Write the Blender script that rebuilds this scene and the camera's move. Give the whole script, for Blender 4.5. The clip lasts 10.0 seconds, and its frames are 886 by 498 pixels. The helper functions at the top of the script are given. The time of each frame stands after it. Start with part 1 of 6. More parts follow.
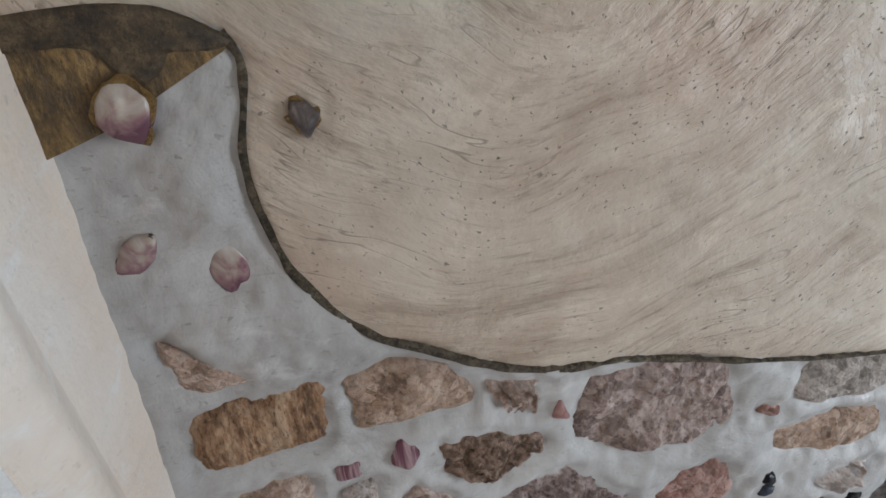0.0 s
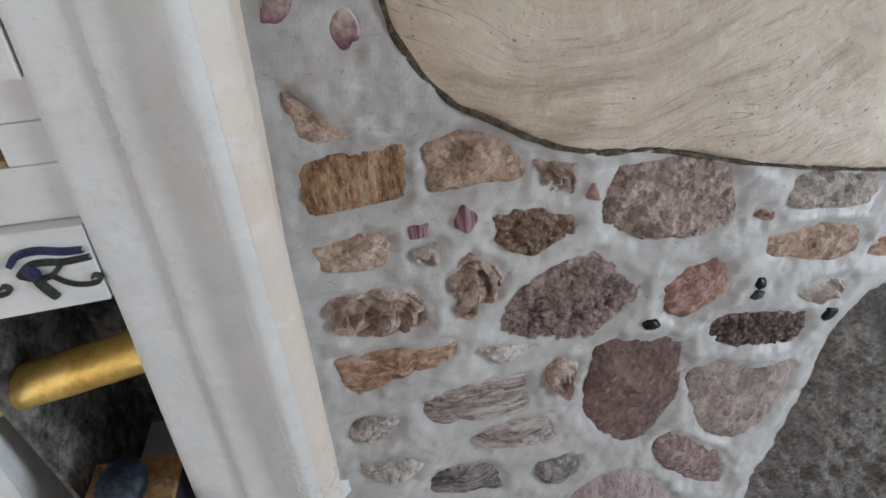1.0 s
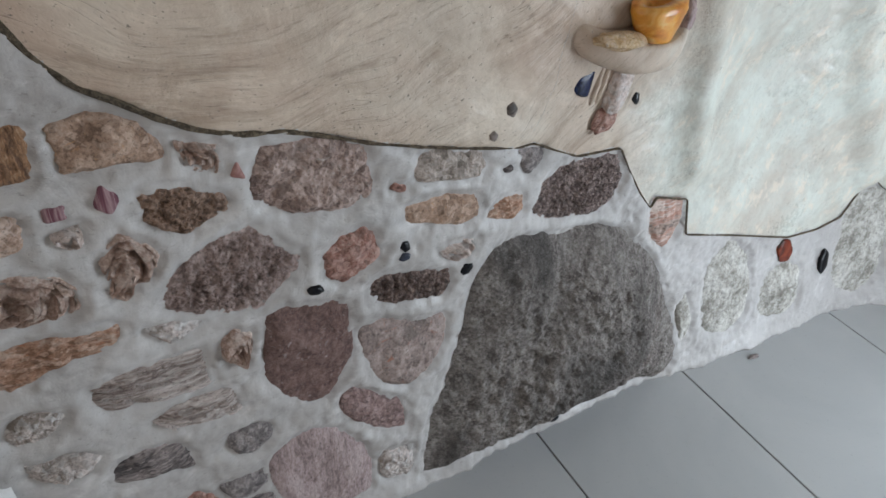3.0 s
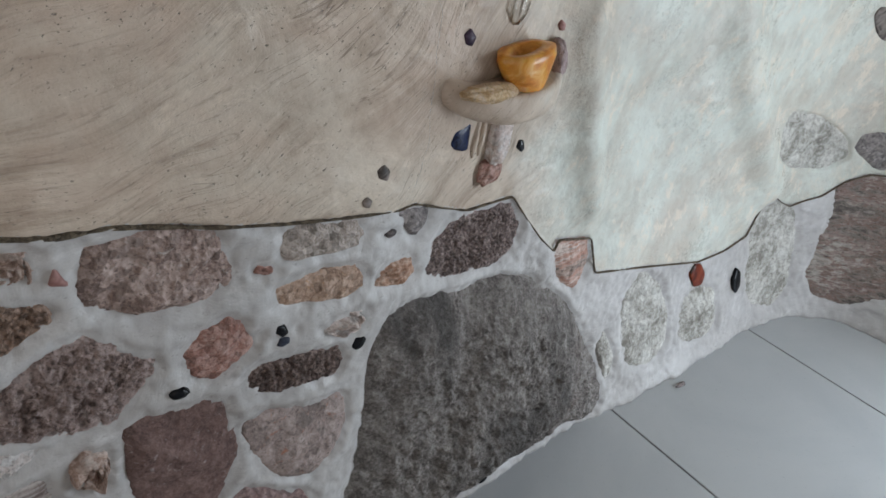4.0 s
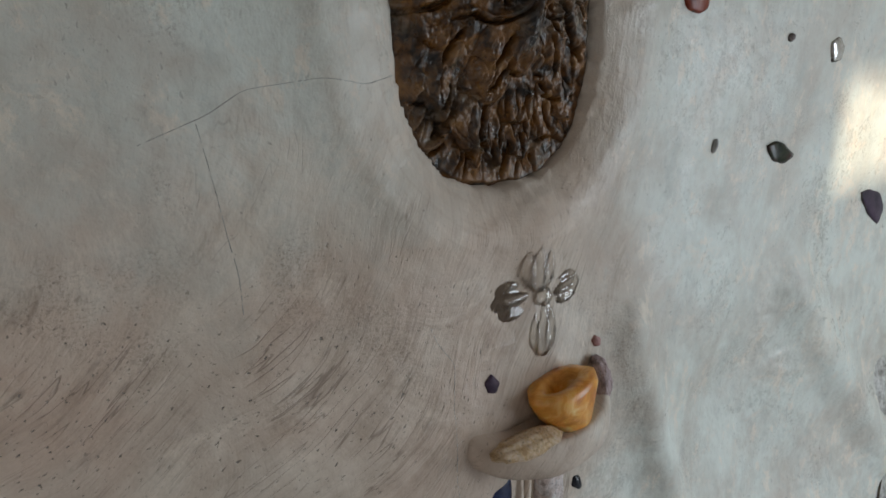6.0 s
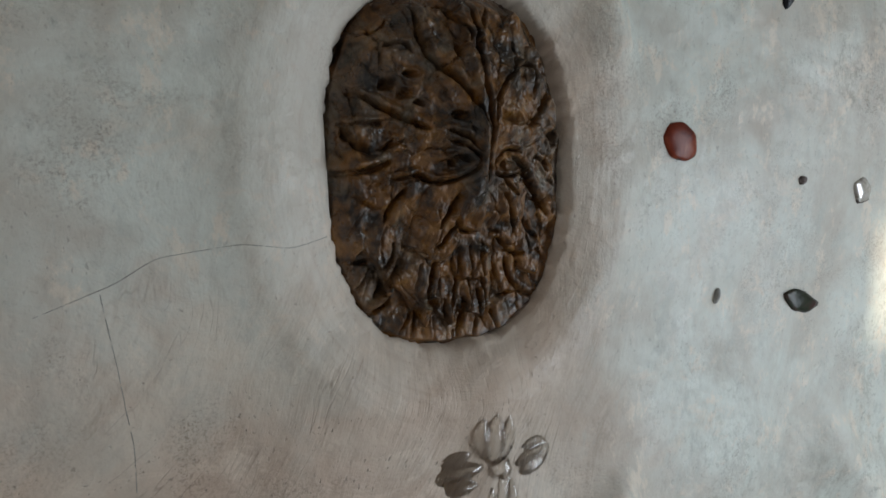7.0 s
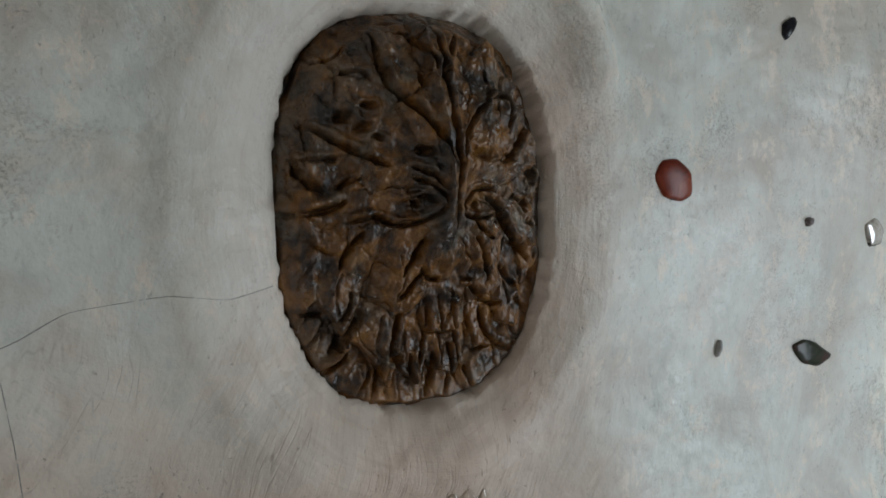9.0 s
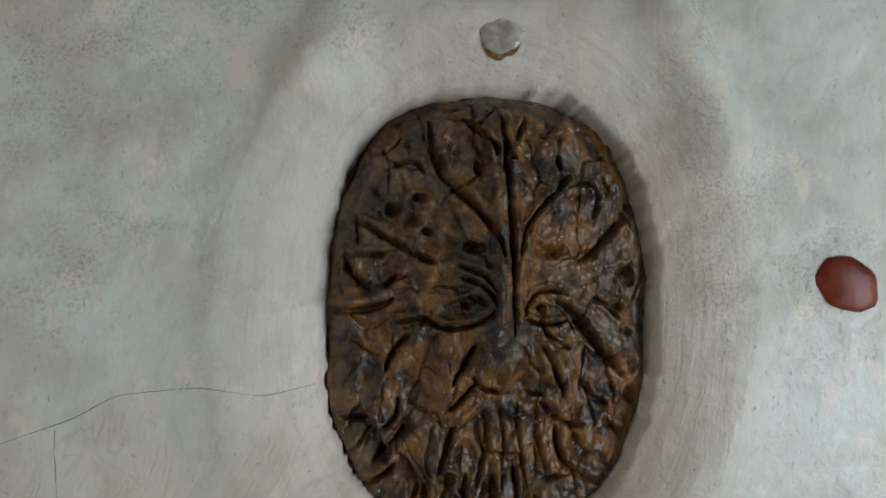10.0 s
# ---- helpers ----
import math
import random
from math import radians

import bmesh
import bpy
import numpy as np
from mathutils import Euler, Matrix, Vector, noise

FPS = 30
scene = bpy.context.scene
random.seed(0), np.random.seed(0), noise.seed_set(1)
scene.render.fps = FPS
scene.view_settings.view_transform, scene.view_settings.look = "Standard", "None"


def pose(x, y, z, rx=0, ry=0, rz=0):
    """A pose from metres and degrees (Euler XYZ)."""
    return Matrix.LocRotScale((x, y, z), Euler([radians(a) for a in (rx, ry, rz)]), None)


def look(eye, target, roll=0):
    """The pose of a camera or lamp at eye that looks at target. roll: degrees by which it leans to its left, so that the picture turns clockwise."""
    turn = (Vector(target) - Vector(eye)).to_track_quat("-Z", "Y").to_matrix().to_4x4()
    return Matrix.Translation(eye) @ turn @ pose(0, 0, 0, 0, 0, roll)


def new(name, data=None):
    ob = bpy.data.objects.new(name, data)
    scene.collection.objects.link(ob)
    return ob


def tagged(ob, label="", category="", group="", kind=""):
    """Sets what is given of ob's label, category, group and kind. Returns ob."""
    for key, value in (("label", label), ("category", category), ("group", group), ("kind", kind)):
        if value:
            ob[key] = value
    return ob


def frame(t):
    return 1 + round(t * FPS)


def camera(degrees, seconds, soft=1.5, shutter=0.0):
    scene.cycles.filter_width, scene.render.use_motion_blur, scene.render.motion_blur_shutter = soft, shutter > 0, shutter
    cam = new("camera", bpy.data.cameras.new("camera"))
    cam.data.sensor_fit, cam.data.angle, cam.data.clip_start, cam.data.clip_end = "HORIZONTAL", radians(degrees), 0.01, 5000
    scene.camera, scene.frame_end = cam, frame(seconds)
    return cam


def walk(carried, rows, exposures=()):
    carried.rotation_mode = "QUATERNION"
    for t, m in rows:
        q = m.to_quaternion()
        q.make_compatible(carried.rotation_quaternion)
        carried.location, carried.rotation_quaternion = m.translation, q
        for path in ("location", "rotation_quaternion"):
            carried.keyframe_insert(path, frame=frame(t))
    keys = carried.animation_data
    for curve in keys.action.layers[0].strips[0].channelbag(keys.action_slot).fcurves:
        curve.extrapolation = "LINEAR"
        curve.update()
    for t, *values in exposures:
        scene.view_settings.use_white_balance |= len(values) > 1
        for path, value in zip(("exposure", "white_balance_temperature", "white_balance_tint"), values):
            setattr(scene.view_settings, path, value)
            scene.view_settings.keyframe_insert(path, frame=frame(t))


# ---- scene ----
cam = camera(71.06, 10.0, soft=1.6)
ROWS = [
    (0.0, -0.0013, -0.0005, 1.3186, 54.46, 5.74, -8.42),
    (0.5, -0.0238, -0.0840, 1.2844, 50.81, 5.99, -13.32),
    (1.0, -0.0953, -0.1990, 1.2575, 50.44, 4.11, -6.78),
    (1.5, -0.0904, -0.2520, 1.2548, 50.44, -0.18, -7.10),
    (2.0, -0.0695, -0.2992, 1.2501, 48.07, -3.71, -8.56),
    (2.5, -0.0455, -0.3162, 1.2641, 48.25, -6.27, -14.73),
    (3.0, 0.0101, -0.3225, 1.2879, 50.80, -6.65, -26.39),
    (3.2, 0.0261, -0.3284, 1.2943, 50.39, -7.68, -29.12),
    (4.3, 0.2260, -0.2668, 1.3079, 57.26, -4.28, -34.35),
    (4.5, 0.2874, -0.2553, 1.3204, 58.80, -3.52, -34.04),
    (5.0, 0.3275, -0.2316, 1.3258, 60.05, -0.56, -31.07),
    (5.5, 0.3249, -0.1745, 1.3358, 67.49, 2.38, -34.62),
    (6.0, 0.2883, -0.1289, 1.3664, 77.24, 3.79, -33.41),
    (6.2, 0.2981, -0.1300, 1.3854, 78.52, 3.57, -32.34),
    (7.3, 0.4983, -0.1804, 1.4333, 88.09, 3.66, -23.39),
    (7.5, 0.5198, -0.1903, 1.4408, 87.70, 4.43, -21.42),
    (8.0, 0.5251, -0.1636, 1.4388, 87.54, 4.64, -24.21),
    (8.5, 0.5010, -0.1236, 1.4277, 90.14, 2.66, -27.57),
    (9.0, 0.5118, -0.1127, 1.4283, 90.17, 2.95, -26.09),
    (9.5, 0.6255, -0.0930, 1.4474, 89.57, 2.95, -17.68),
    (10.0, 0.6895, -0.0979, 1.4633, 96.40, -0.86, -4.53),
]
EXPOSURES = [(0.0, 0.60), (1.5, 0.70), (3.0, 0.46), (4.5, 0.16), (5.5, -0.08), (6.0, -0.24), (7.5, -0.08), (8.0, -0.08), (9.0, -0.18), (9.5, 0.04), (10.0, 0.18)]
walk(cam, [(t, pose(x, y, z, rx, ry, rz)) for t, x, y, z, rx, ry, rz in ROWS], EXPOSURES)

# ---- daylight ----
world = bpy.data.worlds.new("sky")
scene.world = world
world.use_nodes = True
wn = world.node_tree.nodes
sky = wn.new("ShaderNodeTexSky")
sky.sky_type, sky.sun_disc = 'NISHITA', False
sky.sun_elevation, sky.sun_rotation = radians(16), radians(173)
wn["Background"].inputs["Strength"].default_value = 0.05
world.node_tree.links.new(sky.outputs["Color"], wn["Background"].inputs["Color"])


def sun_lamp(direction, strength):
    data = bpy.data.lights.new("sun", 'SUN')
    data.energy, data.angle, data.color = strength, radians(1.6), (1.0, 0.86, 0.66)
    ob = new("sun", data)
    ob.matrix_world = look(Vector(direction) * 8, (0, 0, 0))
    return ob


def window_lamp(name, centre, target, width, height, watts, colour):
    data = bpy.data.lights.new(name, 'AREA')
    data.shape, data.size, data.size_y, data.energy, data.color = 'RECTANGLE', width, height, watts, colour
    ob = new(name, data)
    ob.matrix_world = look(centre, target)
    return ob


sun_lamp((0.085, -0.90, 0.245), 5.0)
window_lamp("door_daylight", (2.52, -0.94, 0.90), (1.45, 0.2, 0.40), 0.75, 1.7, 34, (0.78, 0.89, 1.0))
window_lamp("window_daylight", (-0.58, -2.58, 1.55), (-0.1, 0.4, 0.9), 1.12, 1.1, 6.8, (1.0, 0.965, 0.935))
window_lamp("west_daylight", (-2.22, -1.25, 1.05), (-0.3, 0.3, 0.7), 0.9, 1.9, 9.0, (0.93, 0.95, 1.0))

# ---- materials ----
def material(name, rough=0.7, metal=0.0):
    m = bpy.data.materials.new(name)
    m.use_nodes = True
    b = m.node_tree.nodes["Principled BSDF"]
    b.inputs["Roughness"].default_value, b.inputs["Metallic"].default_value = rough, metal
    return m, m.node_tree, b


def node(tree, kind, **values):
    n = tree.nodes.new(kind)
    for key, value in values.items():
        n.inputs[key].default_value = value
    return n


def where(tree, scale=(1, 1, 1), turn=(0, 0, 0)):
    g = tree.nodes.new("ShaderNodeNewGeometry")
    m = node(tree, "ShaderNodeMapping", Scale=scale, Rotation=[radians(a) for a in turn])
    tree.links.new(g.outputs["Position"], m.inputs["Vector"])
    return m.outputs["Vector"]


def noisy(tree, vector, scale, detail=6.0, rough=0.6, warp=0.0):
    n = node(tree, "ShaderNodeTexNoise", Scale=scale, Detail=detail, Roughness=rough, Distortion=warp)
    tree.links.new(vector, n.inputs["Vector"])
    return n.outputs["Fac"]


def ramp(tree, fac, *stops):
    r = tree.nodes.new("ShaderNodeValToRGB")
    e = r.color_ramp.elements
    while len(e) < len(stops):
        e.new(0.5)
    for el, (at, colour) in zip(e, stops):
        el.position = at
        el.color = (*colour, 1) if len(colour) == 3 else colour
    tree.links.new(fac, r.inputs["Fac"])
    return r.outputs["Color"]


def mix(tree, fac, a, b, mode='MIX'):
    n = tree.nodes.new("ShaderNodeMix")
    n.data_type, n.blend_type = 'RGBA', mode
    for value, name in ((fac, 0), (a, 6), (b, 7)):
        if isinstance(value, (int, float)):
            n.inputs[name].default_value = value
        elif isinstance(value, tuple):
            n.inputs[name].default_value = (*value, 1)
        else:
            tree.links.new(value, n.inputs[name])
    return n.outputs[2]


def bump(tree, b, height, strength=0.4, distance=0.004, under=None):
    n = node(tree, "ShaderNodeBump", Strength=strength, Distance=distance)
    tree.links.new(height, n.inputs["Height"])
    if under:
        tree.links.new(under, n.inputs["Normal"])
    tree.links.new(n.outputs["Normal"], b.inputs["Normal"])
    return n.outputs["Normal"]


GREY = lambda v: (v, v, v)


def plaster(name, pale, warm, stain, strokes=1.0, patina=None, around=None, gloss=0.62, flecks=1.0, bowl=None):
    """Hand-trowelled lime plaster: cloudy tone, sweeping trowel strokes, thin scored lines, grime in the pits.
    around: the point about which the trowel swept its arcs; patina: bounds and colour of the cleaner plaster;
    bowl: middle and reach of the hollow round which the hand smoothed it."""
    m, t, b = material(name, gloss)
    p = where(t)

    def math_node(kind, a, c=None, d=None):
        n = t.nodes.new("ShaderNodeMath")
        n.operation = kind
        for slot, value in enumerate((a, c, d)):
            if value is None:
                continue
            if isinstance(value, (int, float)):
                n.inputs[slot].default_value = value
            else:
                t.links.new(value, n.inputs[slot])
        return n.outputs[0]

    def tone(colour, k):
        return tuple(min(0.8, k * c) for c in colour)
    cloud = noisy(t, p, 3.2, 4, 0.6, 0.6)
    patch = noisy(t, p, 9.0, 5, 0.65)
    fine = noisy(t, p, 90, 5, 0.72)
    sep = t.nodes.new("ShaderNodeSeparateXYZ")
    t.links.new(p, sep.inputs[0])
    if around:
        dx, dz = math_node('SUBTRACT', sep.outputs["X"], around[0]), math_node('SUBTRACT', sep.outputs["Z"], around[1])
        radius = math_node('SQRT', math_node('ADD', math_node('MULTIPLY', dx, dx), math_node('MULTIPLY', dz, dz)))
        radius = math_node('MULTIPLY_ADD', noisy(t, p, 2.3, 2, 0.5), 0.30, radius)
        angle = math_node('ARCTAN2', dz, dx)

        def along(fineness, turn, short):
            c = t.nodes.new("ShaderNodeCombineXYZ")
            t.links.new(math_node('MULTIPLY', radius, fineness), c.inputs[0])
            t.links.new(math_node('MULTIPLY_ADD', angle, short, turn), c.inputs[1])
            return c.outputs[0]
        stroke_a, stroke_b = noisy(t, along(30.0, 0.0, 2.6), 1.0, 6, 0.66), noisy(t, along(170.0, 7.0, 9.0), 1.0, 4, 0.62)
        scored = noisy(t, along(52.0, 11.0, 2.4), 1.0, 2, 0.5)
        specks = noisy(t, along(240.0, 3.0, 70.0), 1.0, 2, 0.5)
    else:
        stroke_a, stroke_b = noisy(t, where(t, (9, 9, 60), (0, 18, 0)), 1.0, 6, 0.66), noisy(t, where(t, (22, 22, 190), (0, -35, 0)), 1.0, 4, 0.65)
        scored = noisy(t, where(t, (5, 5, 34), (0, 12, 0)), 1.0, 2, 0.5)
        specks = noisy(t, where(t, (0.45, 1, 1)), 210, 2, 0.5)
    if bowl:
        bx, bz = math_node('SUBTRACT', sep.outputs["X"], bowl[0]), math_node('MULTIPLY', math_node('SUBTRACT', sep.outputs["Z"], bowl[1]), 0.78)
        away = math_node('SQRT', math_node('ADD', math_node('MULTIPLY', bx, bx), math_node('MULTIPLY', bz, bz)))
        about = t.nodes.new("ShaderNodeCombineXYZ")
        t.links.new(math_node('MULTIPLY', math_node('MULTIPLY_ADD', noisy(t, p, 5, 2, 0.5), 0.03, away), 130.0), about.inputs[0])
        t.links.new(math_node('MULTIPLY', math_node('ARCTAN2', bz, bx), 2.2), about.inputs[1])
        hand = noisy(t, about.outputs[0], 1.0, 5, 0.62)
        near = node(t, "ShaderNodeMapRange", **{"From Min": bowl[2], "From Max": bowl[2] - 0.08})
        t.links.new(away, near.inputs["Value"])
    pits = noisy(t, where(t, (0.7, 1, 1)), 120, 3, 0.6)
    sand = noisy(t, p, 300, 5, 0.75)
    crowd = noisy(t, p, 5.5, 5, 0.65)
    base = mix(t, ramp(t, cloud, (0.36, GREY(0)), (0.64, GREY(1))), pale, warm)
    zone = ramp(t, noisy(t, p, 4.2, 4, 0.6, 0.8), (0.38, GREY(0.15)), (0.56, GREY(1)))
    worn = ramp(t, noisy(t, p, 8.0, 4, 0.6, 0.4), (0.46, GREY(0)), (0.60, GREY(1)))
    if patina:
        (x0, x1), (z0, z1), colour = patina
        fx = node(t, "ShaderNodeMapRange", **{"From Min": x0, "From Max": x1})
        t.links.new(math_node('MULTIPLY_ADD', math_node('SUBTRACT', cloud, 0.5), 0.9, sep.outputs["X"]), fx.inputs["Value"])
        fz = node(t, "ShaderNodeMapRange", **{"From Min": z0, "From Max": z1})
        t.links.new(math_node('MULTIPLY_ADD', math_node('SUBTRACT', patch, 0.5), 0.5, sep.outputs["Z"]), fz.inputs["Value"])
        clean = math_node('MAXIMUM', fx.outputs["Result"], fz.outputs["Result"])
        base = mix(t, clean, base, colour)
        zone = mix(t, clean, zone, (0.16, 0.16, 0.16))
        worn = mix(t, clean, worn, (0, 0, 0))
        specks = mix(t, clean, specks, noisy(t, where(t, (1, 1, 0.6), (0, 25, 0)), 230, 2, 0.5))
    # cloudy washes, then chalky smears
    base = mix(t, ramp(t, patch, (0.46, GREY(0)), (0.72, GREY(0.40))), base, stain)
    blotch = noisy(t, p, 6.0, 6, 0.68, 0.5)
    base = mix(t, ramp(t, blotch, (0.50, GREY(0)), (0.68, GREY(0.45))), base, tone(pale, 0.74))
    base = mix(t, ramp(t, blotch, (0.30, GREY(0.5)), (0.45, GREY(0))), base, tone(pale, 1.20))
    base = mix(t, ramp(t, noisy(t, p, 2.3, 5, 0.62, 0.5), (0.48, GREY(0)), (0.66, GREY(0.5))), base, tuple(0.6 * a + 0.4 * c for a, c in zip(warm, stain)))
    smear = noisy(t, where(t, (1, 1, 1.7)), 15, 5, 0.65, 0.5)
    base = mix(t, ramp(t, smear, (0.58, GREY(0)), (0.68, GREY(0.45))), base, tone(pale, 1.25))
    if patina:
        chalk = noisy(t, where(t, (1, 1, 0.7), (0, 28, 0)), 20, 8, 0.72)
        base = mix(t, mix(t, clean, (0, 0, 0), ramp(t, chalk, (0.55, GREY(0)), (0.62, GREY(0.55)))), base, tone(pale, 1.38))
        base = mix(t, mix(t, clean, (0, 0, 0), ramp(t, chalk, (0.36, GREY(0.55)), (0.44, GREY(0)))), base, tone(colour, 0.74))
    # the trowel's strokes, scored lines and fine scratches
    base = mix(t, mix(t, zone, (0, 0, 0), ramp(t, stroke_a, (0.50, GREY(0)), (0.66, GREY(0.62 * strokes)))), base, stain)
    base = mix(t, mix(t, zone, (0, 0, 0), ramp(t, stroke_a, (0.34, GREY(0.5 * strokes)), (0.47, GREY(0)))), base, tone(pale, 1.18))
    base = mix(t, mix(t, zone, (0, 0, 0), ramp(t, stroke_b, (0.55, GREY(0)), (0.72, GREY(0.55 * strokes)))), base, tone(stain, 0.6))
    line = mix(t, worn, (0, 0, 0), ramp(t, scored, (0.476, GREY(0)), (0.487, GREY(0.55 * strokes)), (0.489, GREY(0.55 * strokes)), (0.500, GREY(0))))
    base = mix(t, line, base, tone(stain, 0.5))
    grime = mix(t, ramp(t, noisy(t, p, 7.5, 5, 0.65, 0.4), (0.53, GREY(0)), (0.70, GREY(0.62 * flecks))), (0, 0, 0), ramp(t, sand, (0.36, GREY(1)), (0.52, GREY(0))))
    base = mix(t, grime, base, tone(stain, 0.5))
    dots = mix(t, ramp(t, crowd, (0.38, GREY(0.15 * flecks)), (0.56, GREY(flecks))), (0, 0, 0), ramp(t, specks, (0.27, GREY(1)), (0.36, GREY(0))))
    holes = mix(t, ramp(t, crowd, (0.45, GREY(0.25 * flecks)), (0.64, GREY(flecks))), (0, 0, 0), ramp(t, pits, (0.26, GREY(1)), (0.32, GREY(0))))
    dots = mix(t, 1.0, dots, holes, 'LIGHTEN')
    if patina:
        dots = mix(t, mix(t, clean, (0, 0, 0), (0.62, 0.62, 0.62)), dots, (0, 0, 0))
    base = mix(t, dots, base, (0.17, 0.145, 0.12))
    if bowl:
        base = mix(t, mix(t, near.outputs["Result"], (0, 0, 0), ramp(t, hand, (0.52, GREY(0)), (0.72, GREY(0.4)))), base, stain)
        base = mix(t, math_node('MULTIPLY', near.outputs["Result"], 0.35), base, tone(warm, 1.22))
    t.links.new(base, b.inputs["Base Color"])
    n1 = bump(t, b, blotch, 0.35, 0.014)
    n1 = bump(t, b, patch, 0.45, 0.008, n1)
    if patina:
        n1 = bump(t, b, mix(t, clean, (0.5, 0.5, 0.5), chalk), 0.4, 0.006, n1)
    n2 = bump(t, b, mix(t, zone, (0.5, 0.5, 0.5), stroke_a), 0.75 * strokes, 0.006, n1)
    n3 = bump(t, b, mix(t, zone, (0.5, 0.5, 0.5), stroke_b), 0.5 * strokes, 0.0025, n2)
    n4 = bump(t, b, mix(t, 1.0, (1, 1, 1), mix(t, 1.0, line, dots, 'LIGHTEN'), 'SUBTRACT'), 0.6, 0.0016, n3)
    if bowl:
        n4 = bump(t, b, mix(t, near.outputs["Result"], (0.5, 0.5, 0.5), hand), 0.45, 0.003, n4)
    bump(t, b, fine, 0.5, 0.0014, n4)
    shine = mix(t, 0.45, noisy(t, p, 4.6, 5, 0.6, 0.5), fine)
    dull = ramp(t, shine, (0.40, GREY(gloss - 0.30)), (0.56, GREY(gloss + 0.10)))
    if patina:
        dull = mix(t, clean, dull, ramp(t, shine, (0.42, GREY(0.24)), (0.56, GREY(gloss))))
    t.links.new(dull, b.inputs["Roughness"])
    return m


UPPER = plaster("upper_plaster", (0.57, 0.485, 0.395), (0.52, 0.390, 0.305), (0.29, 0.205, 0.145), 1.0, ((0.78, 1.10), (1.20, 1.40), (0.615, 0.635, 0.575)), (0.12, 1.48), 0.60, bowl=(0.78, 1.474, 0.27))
MORTAR = plaster("white_mortar", (0.525, 0.506, 0.497), (0.44, 0.415, 0.402), (0.28, 0.255, 0.240), 0.22, gloss=0.60, flecks=0.35)
FRAME = plaster("painted_plaster", (0.78, 0.785, 0.80), (0.75, 0.73, 0.72), (0.66, 0.59, 0.53), 0.15, gloss=0.55, flecks=0.12)
# Pink wash and the shade of the roll's right flank, in one colour.
BLUSH = plaster("pink_washed_shaded_plaster", (0.775, 0.735, 0.70), (0.76, 0.635, 0.535), (0.66, 0.52, 0.43), 0.15, gloss=0.55, flecks=0.15)


def rock(name, colours, scale, rough=0.85, grain=0.9, size=0.004, stretch=(1, 1, 1), veins=None, pits=0.0, bands=False, mottle=0.5, speckle=0.65, detail=8):
    m, t, b = material(name, rough)
    p = where(t, stretch)
    coarse = noisy(t, p, scale, detail, 0.68)
    fine = noisy(t, p, scale * 6, 6, 0.75)
    blend = mix(t, 0.42, coarse, fine)
    n = len(colours)
    base = ramp(t, blend, *[(0.42 + 0.16 * i / (n - 1), c) for i, c in enumerate(colours)])
    cells = node(t, "ShaderNodeTexVoronoi", Scale=min(scale * 5, 190))
    t.links.new(p, cells.inputs["Vector"])
    tone = t.nodes.new("ShaderNodeSeparateColor")
    t.links.new(cells.outputs["Color"], tone.inputs[0])
    base = mix(t, ramp(t, tone.outputs[0], (0.55, GREY(0)), (0.95, GREY(mottle))), base, tuple(min(0.8, 1.25 * c + 0.03) for c in colours[-1]))
    base = mix(t, ramp(t, tone.outputs[1], (0.60, GREY(0)), (0.95, GREY(mottle))), base, tuple(0.55 * c for c in colours[0]))
    if veins:
        v = noisy(t, p, scale * 1.7, 5, 0.7, 2.0)
        base = mix(t, ramp(t, v, (0.60, GREY(0)), (0.67, GREY(0.85))), base, veins)
    if bands:
        v = noisy(t, where(t, (8, 3, 2.6), (0, 22, 0)), 1.0, 3, 0.55, 0.3)
        base = mix(t, ramp(t, v, (0.49, GREY(0)), (0.62, GREY(0.7))), base, (0.070, 0.062, 0.057))
        base = mix(t, ramp(t, noisy(t, p, 3.0, 3, 0.5), (0.55, GREY(0)), (0.70, GREY(0.5))), base, (0.24, 0.16, 0.13))
    speck = noisy(t, p, min(scale * 14, 330), 3, 0.6)
    base = mix(t, ramp(t, speck, (0.32, GREY(0.95 * speckle)), (0.43, GREY(0))), base, tuple(0.3 * c for c in colours[0]))
    base = mix(t, ramp(t, speck, (0.60, GREY(0)), (0.72, GREY(0.5 * speckle))), base, tuple(min(0.8, 1.35 * c) for c in colours[-1]))
    t.links.new(base, b.inputs["Base Color"])
    n1 = bump(t, b, coarse, grain, size * 2)
    n2 = bump(t, b, fine, grain, size, n1)
    if pits:
        c = node(t, "ShaderNodeTexVoronoi", Scale=pits)
        t.links.new(p, c.inputs["Vector"])
        bump(t, b, c.outputs["Distance"], 1.0, 0.005, n2)
    return m


def field_stone(name, colours, *rest, **more):
    """A stone of the reddish local kind."""
    return rock(name, [(1.05 * r, 0.965 * g, 0.975 * b) for r, g, b in colours], *rest, **more)


